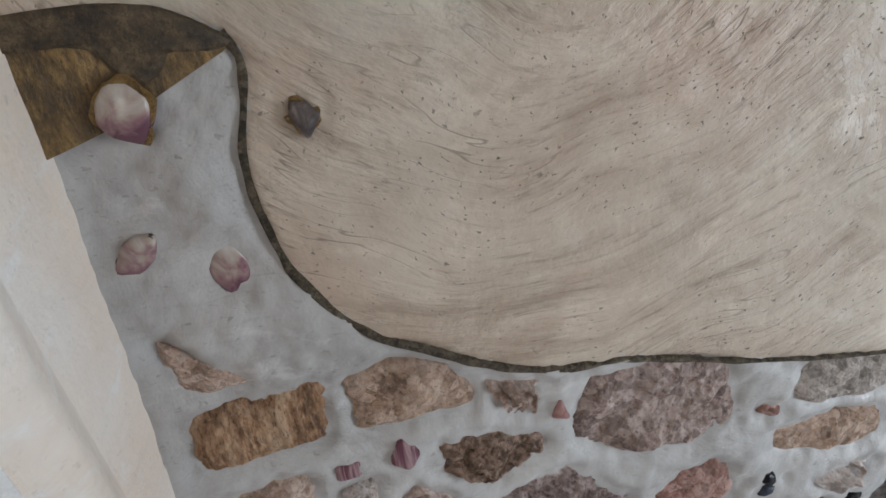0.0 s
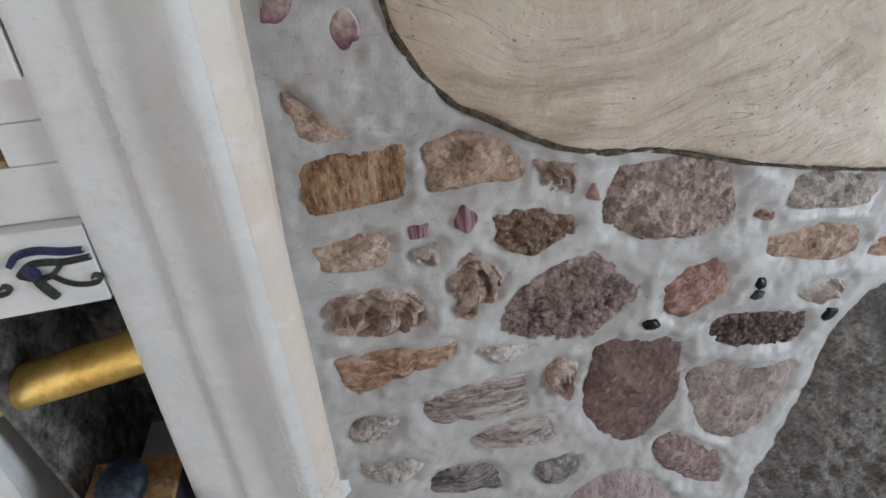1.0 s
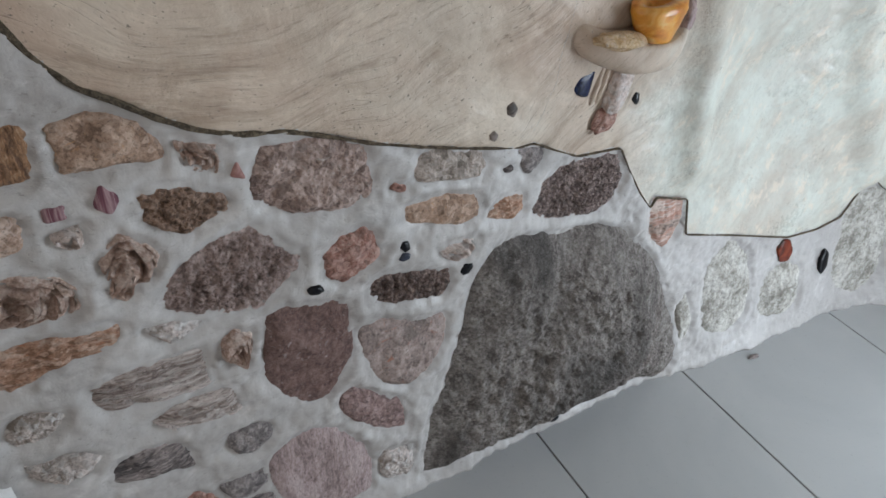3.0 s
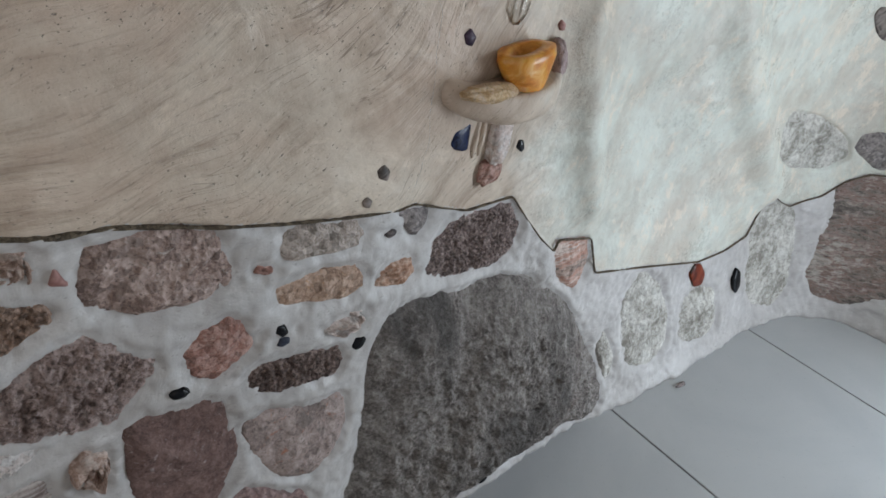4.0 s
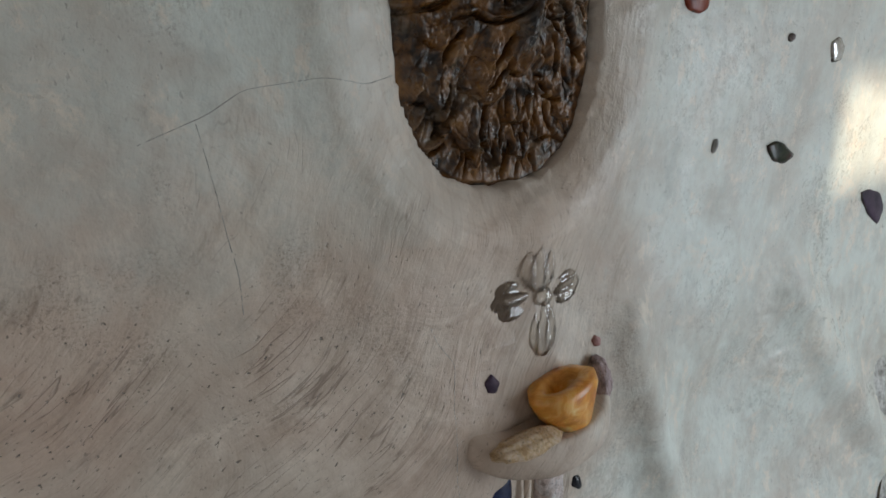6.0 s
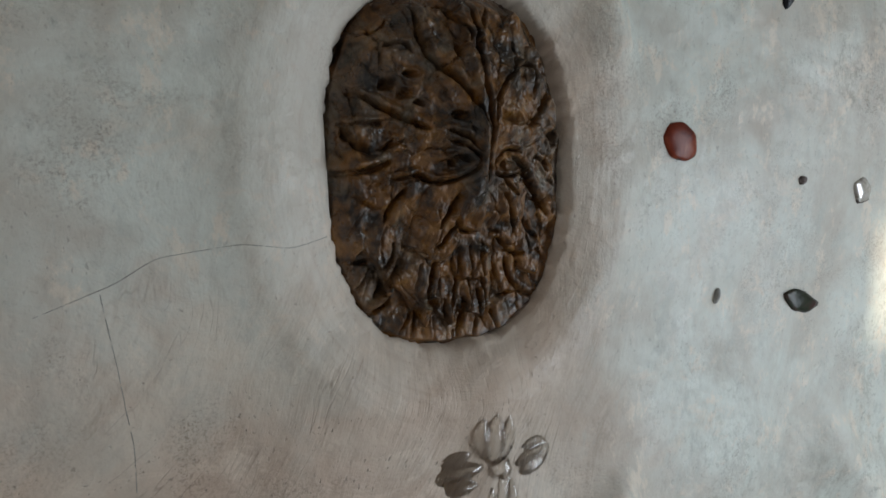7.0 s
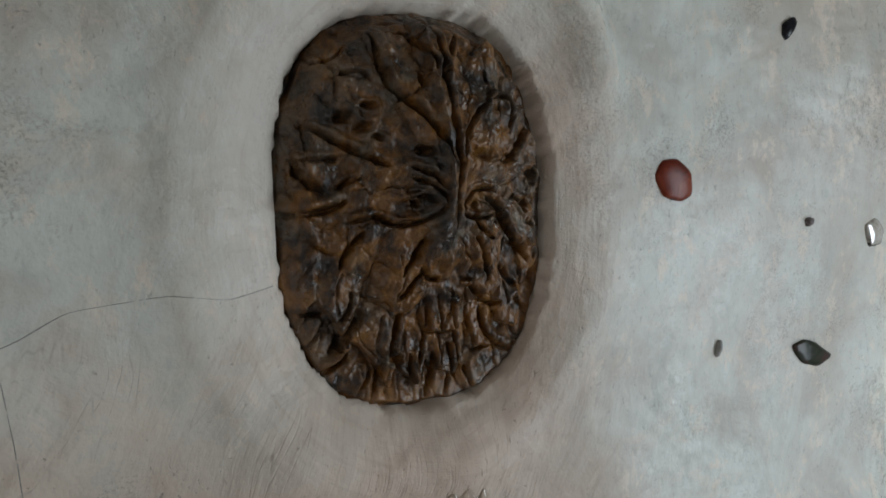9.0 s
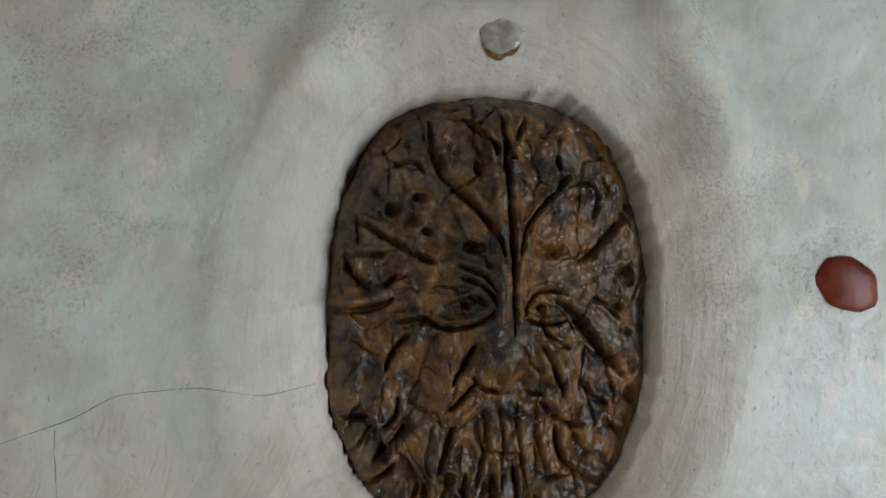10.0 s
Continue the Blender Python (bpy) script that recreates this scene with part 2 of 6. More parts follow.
ROCK = {
    "wood": field_stone("petrified_wood", [(0.13, 0.075, 0.045), (0.36, 0.21, 0.11), (0.50, 0.36, 0.23)], 26, stretch=(1.6, 1, 0.35), mottle=0.25),
    "sand": field_stone("orange_sandstone", [(0.22, 0.15, 0.105), (0.42, 0.30, 0.215), (0.52, 0.42, 0.33)], 22, veins=(0.54, 0.30, 0.15)),
    "crystal": field_stone("brown_crystal", [(0.24, 0.16, 0.12), (0.48, 0.36, 0.29), (0.68, 0.60, 0.53)], 26, rough=0.35, mottle=0.2, speckle=0.4),
    "granite": field_stone("pink_granite", [(0.15, 0.105, 0.088), (0.335, 0.255, 0.215), (0.47, 0.395, 0.35)], 18, pits=110, veins=(0.50, 0.44, 0.40)),
    "tan": field_stone("tan_sandstone", [(0.30, 0.21, 0.15), (0.50, 0.37, 0.28), (0.62, 0.52, 0.44)], 28),
    "quartz": field_stone("milky_quartz", [(0.42, 0.35, 0.29), (0.64, 0.57, 0.51), (0.77, 0.73, 0.69)], 24, rough=0.3),
    "coarse": field_stone("coarse_brown_stone", [(0.12, 0.08, 0.06), (0.31, 0.20, 0.13), (0.48, 0.36, 0.28)], 40, size=0.007, pits=120),
    "orange": field_stone("orange_stone", [(0.26, 0.15, 0.09), (0.44, 0.27, 0.18), (0.54, 0.43, 0.34)], 20, stretch=(1, 1, 2), veins=(0.45, 0.20, 0.11)),
    "pitted": field_stone("pitted_pink_stone", [(0.16, 0.115, 0.10), (0.46, 0.36, 0.32), (0.60, 0.51, 0.47)], 40, size=0.009, pits=85, mottle=0.3),
    "red": field_stone("red_stone", [(0.17, 0.09, 0.07), (0.33, 0.175, 0.135), (0.46, 0.33, 0.28)], 22),
    "darkred": field_stone("dark_red_stone", [(0.11, 0.070, 0.060), (0.175, 0.112, 0.096), (0.23, 0.160, 0.142)], 26, veins=(0.40, 0.33, 0.32), mottle=0.2),
    "darkpit": field_stone("dark_volcanic_stone", [(0.06, 0.045, 0.04), (0.19, 0.135, 0.115), (0.36, 0.29, 0.25)], 40, size=0.009, pits=105),
    "greyred": field_stone("grey_stone_with_red_rust", [(0.18, 0.155, 0.14), (0.31, 0.26, 0.235), (0.40, 0.35, 0.32)], 14, veins=(0.36, 0.16, 0.105), mottle=0.3),
    "slate": field_stone("reddish_slate", [(0.14, 0.10, 0.095), (0.26, 0.18, 0.165), (0.36, 0.28, 0.26)], 24),
    "pinkgrey": field_stone("pinkish_grey_stone", [(0.24, 0.195, 0.185), (0.38, 0.31, 0.30), (0.48, 0.42, 0.41)], 12, stretch=(2.2, 1, 0.8), mottle=0.2),
    "pale": field_stone("pale_limestone", [(0.30, 0.27, 0.23), (0.54, 0.51, 0.47), (0.72, 0.70, 0.66)], 26),
    "shard": field_stone("layered_pale_stone", [(0.20, 0.16, 0.14), (0.48, 0.44, 0.40), (0.66, 0.63, 0.59)], 16, stretch=(0.5, 1, 4), mottle=0.25),
    "dark": field_stone("dark_slate", [(0.06, 0.055, 0.055), (0.16, 0.145, 0.14), (0.36, 0.33, 0.31)], 22, stretch=(0.6, 1, 2)),
    "grey": field_stone("grey_slate", [(0.12, 0.115, 0.115), (0.23, 0.22, 0.215), (0.33, 0.315, 0.30)], 26),
    "mossy": field_stone("greenish_grey_stone", [(0.20, 0.18, 0.15), (0.40, 0.36, 0.31), (0.56, 0.53, 0.48)], 26),
    "boulder": rock("dark_granite_boulder", [(0.18, 0.152, 0.140), (0.35, 0.308, 0.285), (0.46, 0.415, 0.388)], 30, size=0.012, bands=True, mottle=0.4, speckle=0.7),
    "basalt": field_stone("brown_basalt", [(0.115, 0.09, 0.082), (0.28, 0.222, 0.20), (0.43, 0.365, 0.335)], 40, size=0.008, pits=130),
    "ochre": field_stone("ochre_agate", [(0.30, 0.18, 0.07), (0.52, 0.37, 0.18), (0.66, 0.56, 0.40)], 18, rough=0.4, mottle=0.2),
    "smeared": rock("whitewashed_stone", [(0.24, 0.22, 0.19), (0.46, 0.435, 0.395), (0.64, 0.62, 0.58)], 13, mottle=0.25, speckle=0.6, veins=(0.24, 0.22, 0.19)),
    "strata": rock("dark_brown_banded_stone", [(0.10, 0.082, 0.072), (0.24, 0.20, 0.175), (0.22, 0.135, 0.115), (0.38, 0.335, 0.30)], 7, stretch=(0.35, 1, 2.4), mottle=0.3),
    "banded": field_stone("banded_stone", [(0.16, 0.13, 0.11), (0.40, 0.33, 0.28), (0.42, 0.22, 0.16), (0.56, 0.50, 0.44)], 9, stretch=(0.4, 1, 2.2), mottle=0.3),
}


def gem(name, colours, scale, rough=0.12, glassy=0.0, stretch=(1, 1, 1), turn=(0, 0, 0)):
    m, t, b = material(name, rough)
    f = noisy(t, where(t, stretch, turn), scale, 4, 0.55, 0.8)
    n = len(colours)
    base = ramp(t, f, *[(0.34 + 0.32 * i / (n - 1), c) for i, c in enumerate(colours)])
    t.links.new(base, b.inputs["Base Color"])
    b.inputs["Transmission Weight"].default_value = glassy
    b.inputs["Specular IOR Level"].default_value = 0.5 if glassy else 0.16
    bump(t, b, f, 0.3, 0.002)
    return m


def half_purple(name):
    """Pale quartz that turns purple towards its lower tip."""
    m, t, b = material(name, 0.22)
    g = t.nodes.new("ShaderNodeTexCoord")
    sep = t.nodes.new("ShaderNodeSeparateXYZ")
    t.links.new(g.outputs["Object"], sep.inputs[0])
    f = noisy(t, g.outputs["Object"], 45, 4, 0.6, 0.6)
    h = t.nodes.new("ShaderNodeMath")
    h.operation = 'MULTIPLY_ADD'
    t.links.new(sep.outputs["Z"], h.inputs[0])
    h.inputs[1].default_value = 13.0
    t.links.new(f, h.inputs[2])
    base = ramp(t, h.outputs[0], (0.30, (0.12, 0.05, 0.07)), (0.46, (0.25, 0.14, 0.15)), (0.60, (0.36, 0.28, 0.24)), (0.80, (0.45, 0.40, 0.36)))
    t.links.new(base, b.inputs["Base Color"])
    bump(t, b, f, 0.3, 0.002)
    return m


GEM = {
    "striped": gem("striped_purple_stone", [(0.10, 0.04, 0.06), (0.17, 0.07, 0.09), (0.36, 0.24, 0.25), (0.15, 0.06, 0.08)], 26, 0.4, stretch=(4.5, 1, 0.3), turn=(0, 20, 0)),
    "rose": gem("rose_stone", [(0.22, 0.10, 0.09), (0.38, 0.22, 0.20)], 60, 0.45),
    "black": gem("black_pebble", [(0.005, 0.005, 0.006), (0.014, 0.014, 0.017)], 40, 0.2),
    "blackdrop": gem("black_obsidian", [(0.006, 0.006, 0.008), (0.03, 0.03, 0.034)], 60, 0.18),
    "blue": gem("dark_blue_pebble", [(0.02, 0.025, 0.04), (0.07, 0.075, 0.10)], 60, 0.25),
    "amethyst": half_purple("half_purple_amethyst"),
    "smoky": gem("smoky_crystal", [(0.05, 0.04, 0.04), (0.12, 0.095, 0.09), (0.26, 0.22, 0.21)], 60, 0.35),
    "carnelian": gem("red_carnelian", [(0.07, 0.012, 0.008), (0.17, 0.03, 0.014), (0.26, 0.07, 0.035)], 24, 0.28),
    "agate": gem("blue_agate", [(0.008, 0.009, 0.02), (0.022, 0.03, 0.075), (0.01, 0.012, 0.035)], 55, 0.2),
    "purple": gem("purple_stone", [(0.025, 0.018, 0.03), (0.07, 0.045, 0.07)], 30, 0.4),
    "mixed": gem("brownish_pebble", [(0.06, 0.05, 0.045), (0.24, 0.20, 0.18), (0.09, 0.075, 0.07)], 34, 0.4),
    "grey": gem("grey_chip", [(0.18, 0.175, 0.165), (0.34, 0.33, 0.31)], 40, 0.45),
    "green": gem("green_tourmaline", [(0.010, 0.014, 0.010), (0.03, 0.035, 0.022), (0.06, 0.03, 0.028)], 30, 0.2),
    "clear": gem("clear_quartz", [(0.30, 0.26, 0.21), (0.6, 0.56, 0.50)], 60, 0.12, 0.3),
}


def tile_grey():
    m, t, b = material("grey_cement_tile", 0.42)
    p = where(t)
    a, f = noisy(t, p, 2.5, 5, 0.55, 0.5), noisy(t, p, 90, 5, 0.7)
    base = mix(t, ramp(t, a, (0.35, GREY(0)), (0.7, GREY(1))), (0.36, 0.365, 0.37), (0.43, 0.43, 0.43))
    base = mix(t, ramp(t, f, (0.60, GREY(0)), (0.75, GREY(0.35))), base, (0.2, 0.2, 0.2))
    t.links.new(base, b.inputs["Base Color"])
    t.links.new(ramp(t, a, (0.3, GREY(0.36)), (0.7, GREY(0.52))), b.inputs["Roughness"])
    bump(t, b, f, 0.12, 0.0006)
    return m


TILE = tile_grey()
GROUT = rock("dark_grout", [(0.07, 0.07, 0.068), (0.12, 0.12, 0.115), (0.16, 0.155, 0.15)], 60)
GROOVE = rock("dark_groove", [(0.045, 0.031, 0.018), (0.10, 0.072, 0.044), (0.19, 0.145, 0.095)], 60)
BROWN = rock("brown_gilded_paint", [(0.055, 0.032, 0.014), (0.125, 0.072, 0.025), (0.28, 0.165, 0.055)], 20, rough=0.5, grain=0.5, stretch=(1.5, 1, 0.6), mottle=0.1)
UMBER_SHADE = rock("umber_paint_with_shade", [(0.026, 0.016, 0.009), (0.060, 0.038, 0.019), (0.14, 0.092, 0.045)], 20, rough=0.55, grain=0.5, mottle=0.1)
HAIRLINE = rock("fine_crack", [(0.34, 0.325, 0.295), (0.41, 0.395, 0.365), (0.48, 0.465, 0.435)], 60, mottle=0.0)
CREVICE = rock("dark_crevice", [(0.045, 0.037, 0.03), (0.085, 0.07, 0.058), (0.14, 0.12, 0.10)], 60, mottle=0.0)
GILT = rock("gilded_edge", [(0.14, 0.07, 0.02), (0.30, 0.16, 0.04), (0.42, 0.25, 0.08)], 60, rough=0.4, mottle=0.1)
PAINT_BLACK = rock("dark_green_paint", [(0.02, 0.024, 0.02), (0.045, 0.05, 0.042), (0.07, 0.075, 0.065)], 60, rough=0.45)
PAINT_BLUE = rock("deep_blue_paint", [(0.012, 0.014, 0.07), (0.02, 0.024, 0.13), (0.04, 0.045, 0.19)], 60, rough=0.4)
# Soot mottles, darkened further by the niche's shade put into the colour.
SOOT_AND_SHADE = rock("sooty_shaded_plaster", [(0.010, 0.010, 0.010), (0.10, 0.094, 0.090), (0.24, 0.23, 0.222)], 9, mottle=0.1)
GOLD = rock("gold_leaf", [(0.58, 0.33, 0.07), (0.78, 0.48, 0.12), (0.86, 0.60, 0.20)], 12, rough=0.42, grain=0.3, mottle=0.05, speckle=0.1)
GOLD.node_tree.nodes["Principled BSDF"].inputs["Metallic"].default_value = 0.75
OCHRE = rock("ochre_paint", [(0.26, 0.13, 0.045), (0.40, 0.22, 0.085), (0.48, 0.29, 0.13)], 30, rough=0.5)
FAIENCE = rock("blue_faience", [(0.003, 0.005, 0.012), (0.006, 0.014, 0.034), (0.018, 0.034, 0.060)], 50, rough=0.30, grain=0.3)
NAVY = rock("navy_paint", [(0.010, 0.012, 0.025), (0.022, 0.027, 0.055), (0.045, 0.052, 0.09)], 50, rough=0.45, mottle=0.1)
BOXGREY = rock("pale_grey_paint", [(0.22, 0.22, 0.225), (0.36, 0.36, 0.365), (0.46, 0.46, 0.46)], 24, rough=0.5)
ROOM = plaster("room_plaster", (0.62, 0.60, 0.56), (0.55, 0.51, 0.45), (0.48, 0.43, 0.36), 0.3)


def calcite():
    m, t, b = material("orange_calcite", 0.28)
    f = noisy(t, where(t), 26, 5, 0.6, 0.8)
    t.links.new(ramp(t, f, (0.38, (0.52, 0.18, 0.015)), (0.52, (0.74, 0.34, 0.06)), (0.66, (0.86, 0.58, 0.25))), b.inputs["Base Color"])
    b.inputs["Subsurface Weight"].default_value = 0.35
    b.inputs["Subsurface Radius"].default_value = (0.02, 0.008, 0.002)
    bump(t, b, f, 0.3, 0.003)
    return m


def clear_glass():
    """Clear cast glass: lets light pass, with a gloss that grows towards its edges."""
    m, t, b = material("clear_glass", 0.05)
    out = t.nodes["Material Output"]
    clear = node(t, "ShaderNodeBsdfTransparent", Color=(0.93, 0.925, 0.91, 1))
    gloss = node(t, "ShaderNodeBsdfGlossy", Color=(1, 1, 1, 1), Roughness=0.06)
    edge = node(t, "ShaderNodeFresnel", IOR=1.52)
    rough = node(t, "ShaderNodeBump", Strength=0.5, Distance=0.002)
    t.links.new(noisy(t, where(t), 90, 3, 0.6), rough.inputs["Height"])
    t.links.new(rough.outputs["Normal"], gloss.inputs["Normal"])
    t.links.new(rough.outputs["Normal"], edge.inputs["Normal"])
    both = t.nodes.new("ShaderNodeMixShader")
    t.links.new(edge.outputs[0], both.inputs[0])
    t.links.new(clear.outputs[0], both.inputs[1])
    t.links.new(gloss.outputs[0], both.inputs[2])
    t.links.new(both.outputs[0], out.inputs["Surface"])
    t.nodes.remove(b)
    return m


def glazed_clay():
    """Ceramic in patchy brown, amber, olive grey and slate glazes."""
    m, t, b = material("brown_glazed_clay", 0.2)
    p = where(t)
    big, mid, fine = noisy(t, p, 10, 5, 0.62, 0.4), noisy(t, p, 30, 6, 0.68, 0.3), noisy(t, p, 220, 3, 0.6)
    base = ramp(t, mid, (0.38, (0.010, 0.006, 0.003)), (0.46, (0.055, 0.024, 0.007)), (0.56, (0.150, 0.062, 0.012)), (0.68, (0.22, 0.105, 0.026)))
    base = mix(t, ramp(t, big, (0.50, GREY(0)), (0.62, GREY(0.7))), base, ramp(t, mid, (0.38, (0.012, 0.010, 0.008)), (0.52, (0.048, 0.040, 0.029)), (0.66, (0.12, 0.105, 0.078))))
    base = mix(t, ramp(t, noisy(t, p, 17, 5, 0.65, 0.6), (0.57, GREY(0)), (0.67, GREY(0.6))), base, (0.15, 0.125, 0.085))
    base = mix(t, ramp(t, noisy(t, where(t, (1, 1, 1), (30, 10, 50)), 14, 5, 0.65, 0.4), (0.63, GREY(0)), (0.72, GREY(0.6))), base, (0.030, 0.034, 0.040))
    base = mix(t, ramp(t, noisy(t, p, 58, 4, 0.7), (0.55, GREY(0)), (0.70, GREY(0.65))), base, (0.012, 0.008, 0.005))
    dust = noisy(t, p, 120, 4, 0.7)
    base = mix(t, ramp(t, dust, (0.54, GREY(0)), (0.66, GREY(0.25))), base, (0.23, 0.165, 0.095))
    base = mix(t, ramp(t, noisy(t, p, 24, 4, 0.6, 0.5), (0.56, GREY(0)), (0.66, GREY(0.5))), base, (0.20, 0.082, 0.014))
    base = mix(t, ramp(t, fine, (0.29, GREY(1)), (0.36, GREY(0))), base, (0.010, 0.008, 0.006))
    b.inputs["Specular IOR Level"].default_value = 0.5
    t.links.new(base, b.inputs["Base Color"])
    t.links.new(ramp(t, noisy(t, p, 46, 5, 0.65), (0.38, GREY(0.52)), (0.60, GREY(0.22))), b.inputs["Roughness"])
    n = bump(t, b, mid, 0.6, 0.004)
    n = bump(t, b, noisy(t, p, 75, 5, 0.68), 0.6, 0.0022, n)
    bump(t, b, fine, 0.25, 0.001, n)
    return m


CALCITE, GLASS, GLAZE = calcite(), clear_glass(), glazed_clay()

# ---- mesh helpers ----
def mesh_object(name, verts, faces, mat, parent=None, smooth=True, label=""):
    me = bpy.data.meshes.new(name)
    me.from_pydata([tuple(v) for v in verts], [], [tuple(f) for f in faces])
    me.materials.append(mat)
    if smooth:
        me.polygons.foreach_set("use_smooth", [True] * len(me.polygons))
    me.update()
    ob = new(name, me)
    if parent:
        ob.parent = parent
        ob.matrix_parent_inverse = parent.matrix_basis.inverted()
    if label:
        tagged(ob, label)
    return ob


def part(name, bm, mat, parent, label="", smooth=False):
    me = bpy.data.meshes.new(name)
    bmesh.ops.recalc_face_normals(bm, faces=bm.faces)
    bm.to_mesh(me)
    bm.free()
    me.materials.append(mat)
    if smooth:
        me.polygons.foreach_set("use_smooth", [True] * len(me.polygons))
    ob = new(name, me)
    if parent:
        ob.parent = parent
        ob.matrix_parent_inverse = parent.matrix_basis.inverted()
    if label:
        tagged(ob, label)
    return ob


def creased(ob, degrees=40):
    """Keeps the edges that turn by more than this sharp under smooth shading."""
    ob.data.set_sharp_from_angle(angle=radians(degrees))
    return ob


def box(lo, hi, bevel=0.004, segments=2):
    bm = bmesh.new()
    bmesh.ops.create_cube(bm, size=1.0)
    for v in bm.verts:
        v.co = Vector([l + (h - l) * (c + 0.5) for l, h, c in zip(lo, hi, v.co)])
    if bevel:
        bmesh.ops.bevel(bm, geom=bm.edges[:], offset=bevel, segments=segments, affect='EDGES', profile=0.6)
    return bm


def empty_at(name, place, label, category, group="", kind=""):
    ob = new(name)
    ob.matrix_basis = Matrix.Translation(place)
    ob.empty_display_size = 0.05
    return tagged(ob, label, category, group, kind)


def vnoise(x, y, seed):
    """Smooth value noise of a plane, -1 to 1."""
    x, y = np.asarray(x, float), np.asarray(y, float)
    i, j = np.floor(x), np.floor(y)
    u, v = x - i, y - j
    u, v = u * u * (3 - 2 * u), v * v * (3 - 2 * v)

    def h(a, b):
        n = np.sin(a * 127.1 + b * 311.7 + seed * 74.7) * 43758.5453
        return 2 * (n - np.floor(n)) - 1
    return (h(i, j) * (1 - u) + h(i + 1, j) * u) * (1 - v) + (h(i, j + 1) * (1 - u) + h(i + 1, j + 1) * u) * v


def fbm(x, y, seed, octaves=4):
    total, amp = 0, 1.0
    for k in range(octaves):
        total, amp = total + amp * vnoise(x * 2 ** k, y * 2 ** k, seed + k), amp * 0.5
    return total


def smoothstep(a, b, x):
    t = np.clip((x - a) / (b - a), 0, 1)
    return t * t * (3 - 2 * t)


# ---- the wall's shape: s runs along its foot, z is the height ----
NET_X, NET_Z = (-0.4, 0.3, 9), (0.0, 0.25, 9)
NET = np.array([
    [0.247, 0.277, 0.306, 0.336, 0.367, 0.399, 0.426, 0.448, 0.466],
    [0.271, 0.302, 0.332, 0.360, 0.395, 0.421, 0.440, 0.455, 0.466],
    [0.294, 0.329, 0.358, 0.385, 0.421, 0.441, 0.453, 0.459, 0.463],
    [0.317, 0.356, 0.387, 0.415, 0.442, 0.458, 0.461, 0.458, 0.455],
    [0.343, 0.389, 0.432, 0.467, 0.466, 0.468, 0.462, 0.452, 0.442],
    [0.349, 0.409, 0.461, 0.489, 0.487, 0.479, 0.459, 0.440, 0.426],
    [0.344, 0.419, 0.471, 0.496, 0.495, 0.478, 0.448, 0.428, 0.411],
    [0.350, 0.428, 0.475, 0.496, 0.494, 0.474, 0.446, 0.422, 0.401],
    [0.354, 0.427, 0.474, 0.494, 0.492, 0.473, 0.446, 0.419, 0.393],
])
TURN_X, TURN_Y, TURN_R = 2.01, 0.05, 0.30


def cubic(u, n):
    i = np.clip(np.floor(u).astype(int), 0, n - 2)
    t = u - i
    return i, (-.5 * t + t * t - .5 * t ** 3, 1 - 2.5 * t * t + 1.5 * t ** 3, .5 * t + 2 * t * t - 1.5 * t ** 3, -.5 * t * t + .5 * t ** 3)


def net_depth(x, z):
    i, a = cubic(np.clip((x - NET_X[0]) / NET_X[1], 0, NET_X[2] - 1.0001), NET_X[2])
    j, b = cubic(np.clip((z - NET_Z[0]) / NET_Z[1], 0, NET_Z[2] - 1.0001), NET_Z[2])
    total = 0
    for p in range(4):
        for q in range(4):
            total = total + a[p] * b[q] * NET[np.clip(i + p - 1, 0, NET_X[2] - 1), np.clip(j + q - 1, 0, NET_Z[2] - 1)]
    return total


def wall_place(s, z, out=0.0):
    """The point of the wall at s, z, moved by out into the room."""
    s, z = np.asarray(s, float), np.asarray(z, float)
    y = net_depth(np.minimum(s, 2.0), z) - out
    off = y - 0.352
    phi = np.clip((s - TURN_X) / TURN_R, 0, math.pi / 2)
    bx = TURN_X + (TURN_R + off) * np.sin(phi)
    by = TURN_Y + (TURN_R + 0.002 + off) * np.cos(phi) - np.maximum(s - TURN_X - TURN_R * math.pi / 2, 0)
    bend = s > TURN_X
    return np.stack([np.where(bend, bx, s), np.where(bend, by, y), z * np.ones_like(s)], -1)


# the line where the upper plaster ends above the stonework
SEAM = np.array([(-0.30, 1.243), (-0.215, 1.242), (-0.15, 1.242), (-0.123, 1.235), (-0.092, 1.219), (-0.083, 1.202), (-0.089, 1.174), (-0.099, 1.144),
                 (-0.101, 1.114), (-0.097, 1.083), (-0.090, 1.044), (-0.065, 0.999), (-0.034, 0.962), (0.001, 0.942), (0.038, 0.917), (0.078, 0.896),
                 (0.13, 0.88), (0.188, 0.875), (0.247, 0.857), (0.31, 0.836), (0.40, 0.813), (0.515, 0.787), (0.60, 0.769), (0.63, 0.770), (0.683, 0.745),
                 (0.759, 0.711), (0.88, 0.703), (0.923, 0.644), (0.974, 0.58), (1.020, 0.533), (1.032, 0.558), (1.145, 0.528), (1.173, 0.427), (1.36, 0.382),
                 (1.618, 0.316), (1.746, 0.313), (1.849, 0.333), (1.907, 0.43), (1.962, 0.433), (2.05, 0.378), (2.142, 0.402), (2.19, 0.455), (2.24, 0.487),
                 (2.38, 0.50), (2.60, 0.46), (3.2, 0.45)])


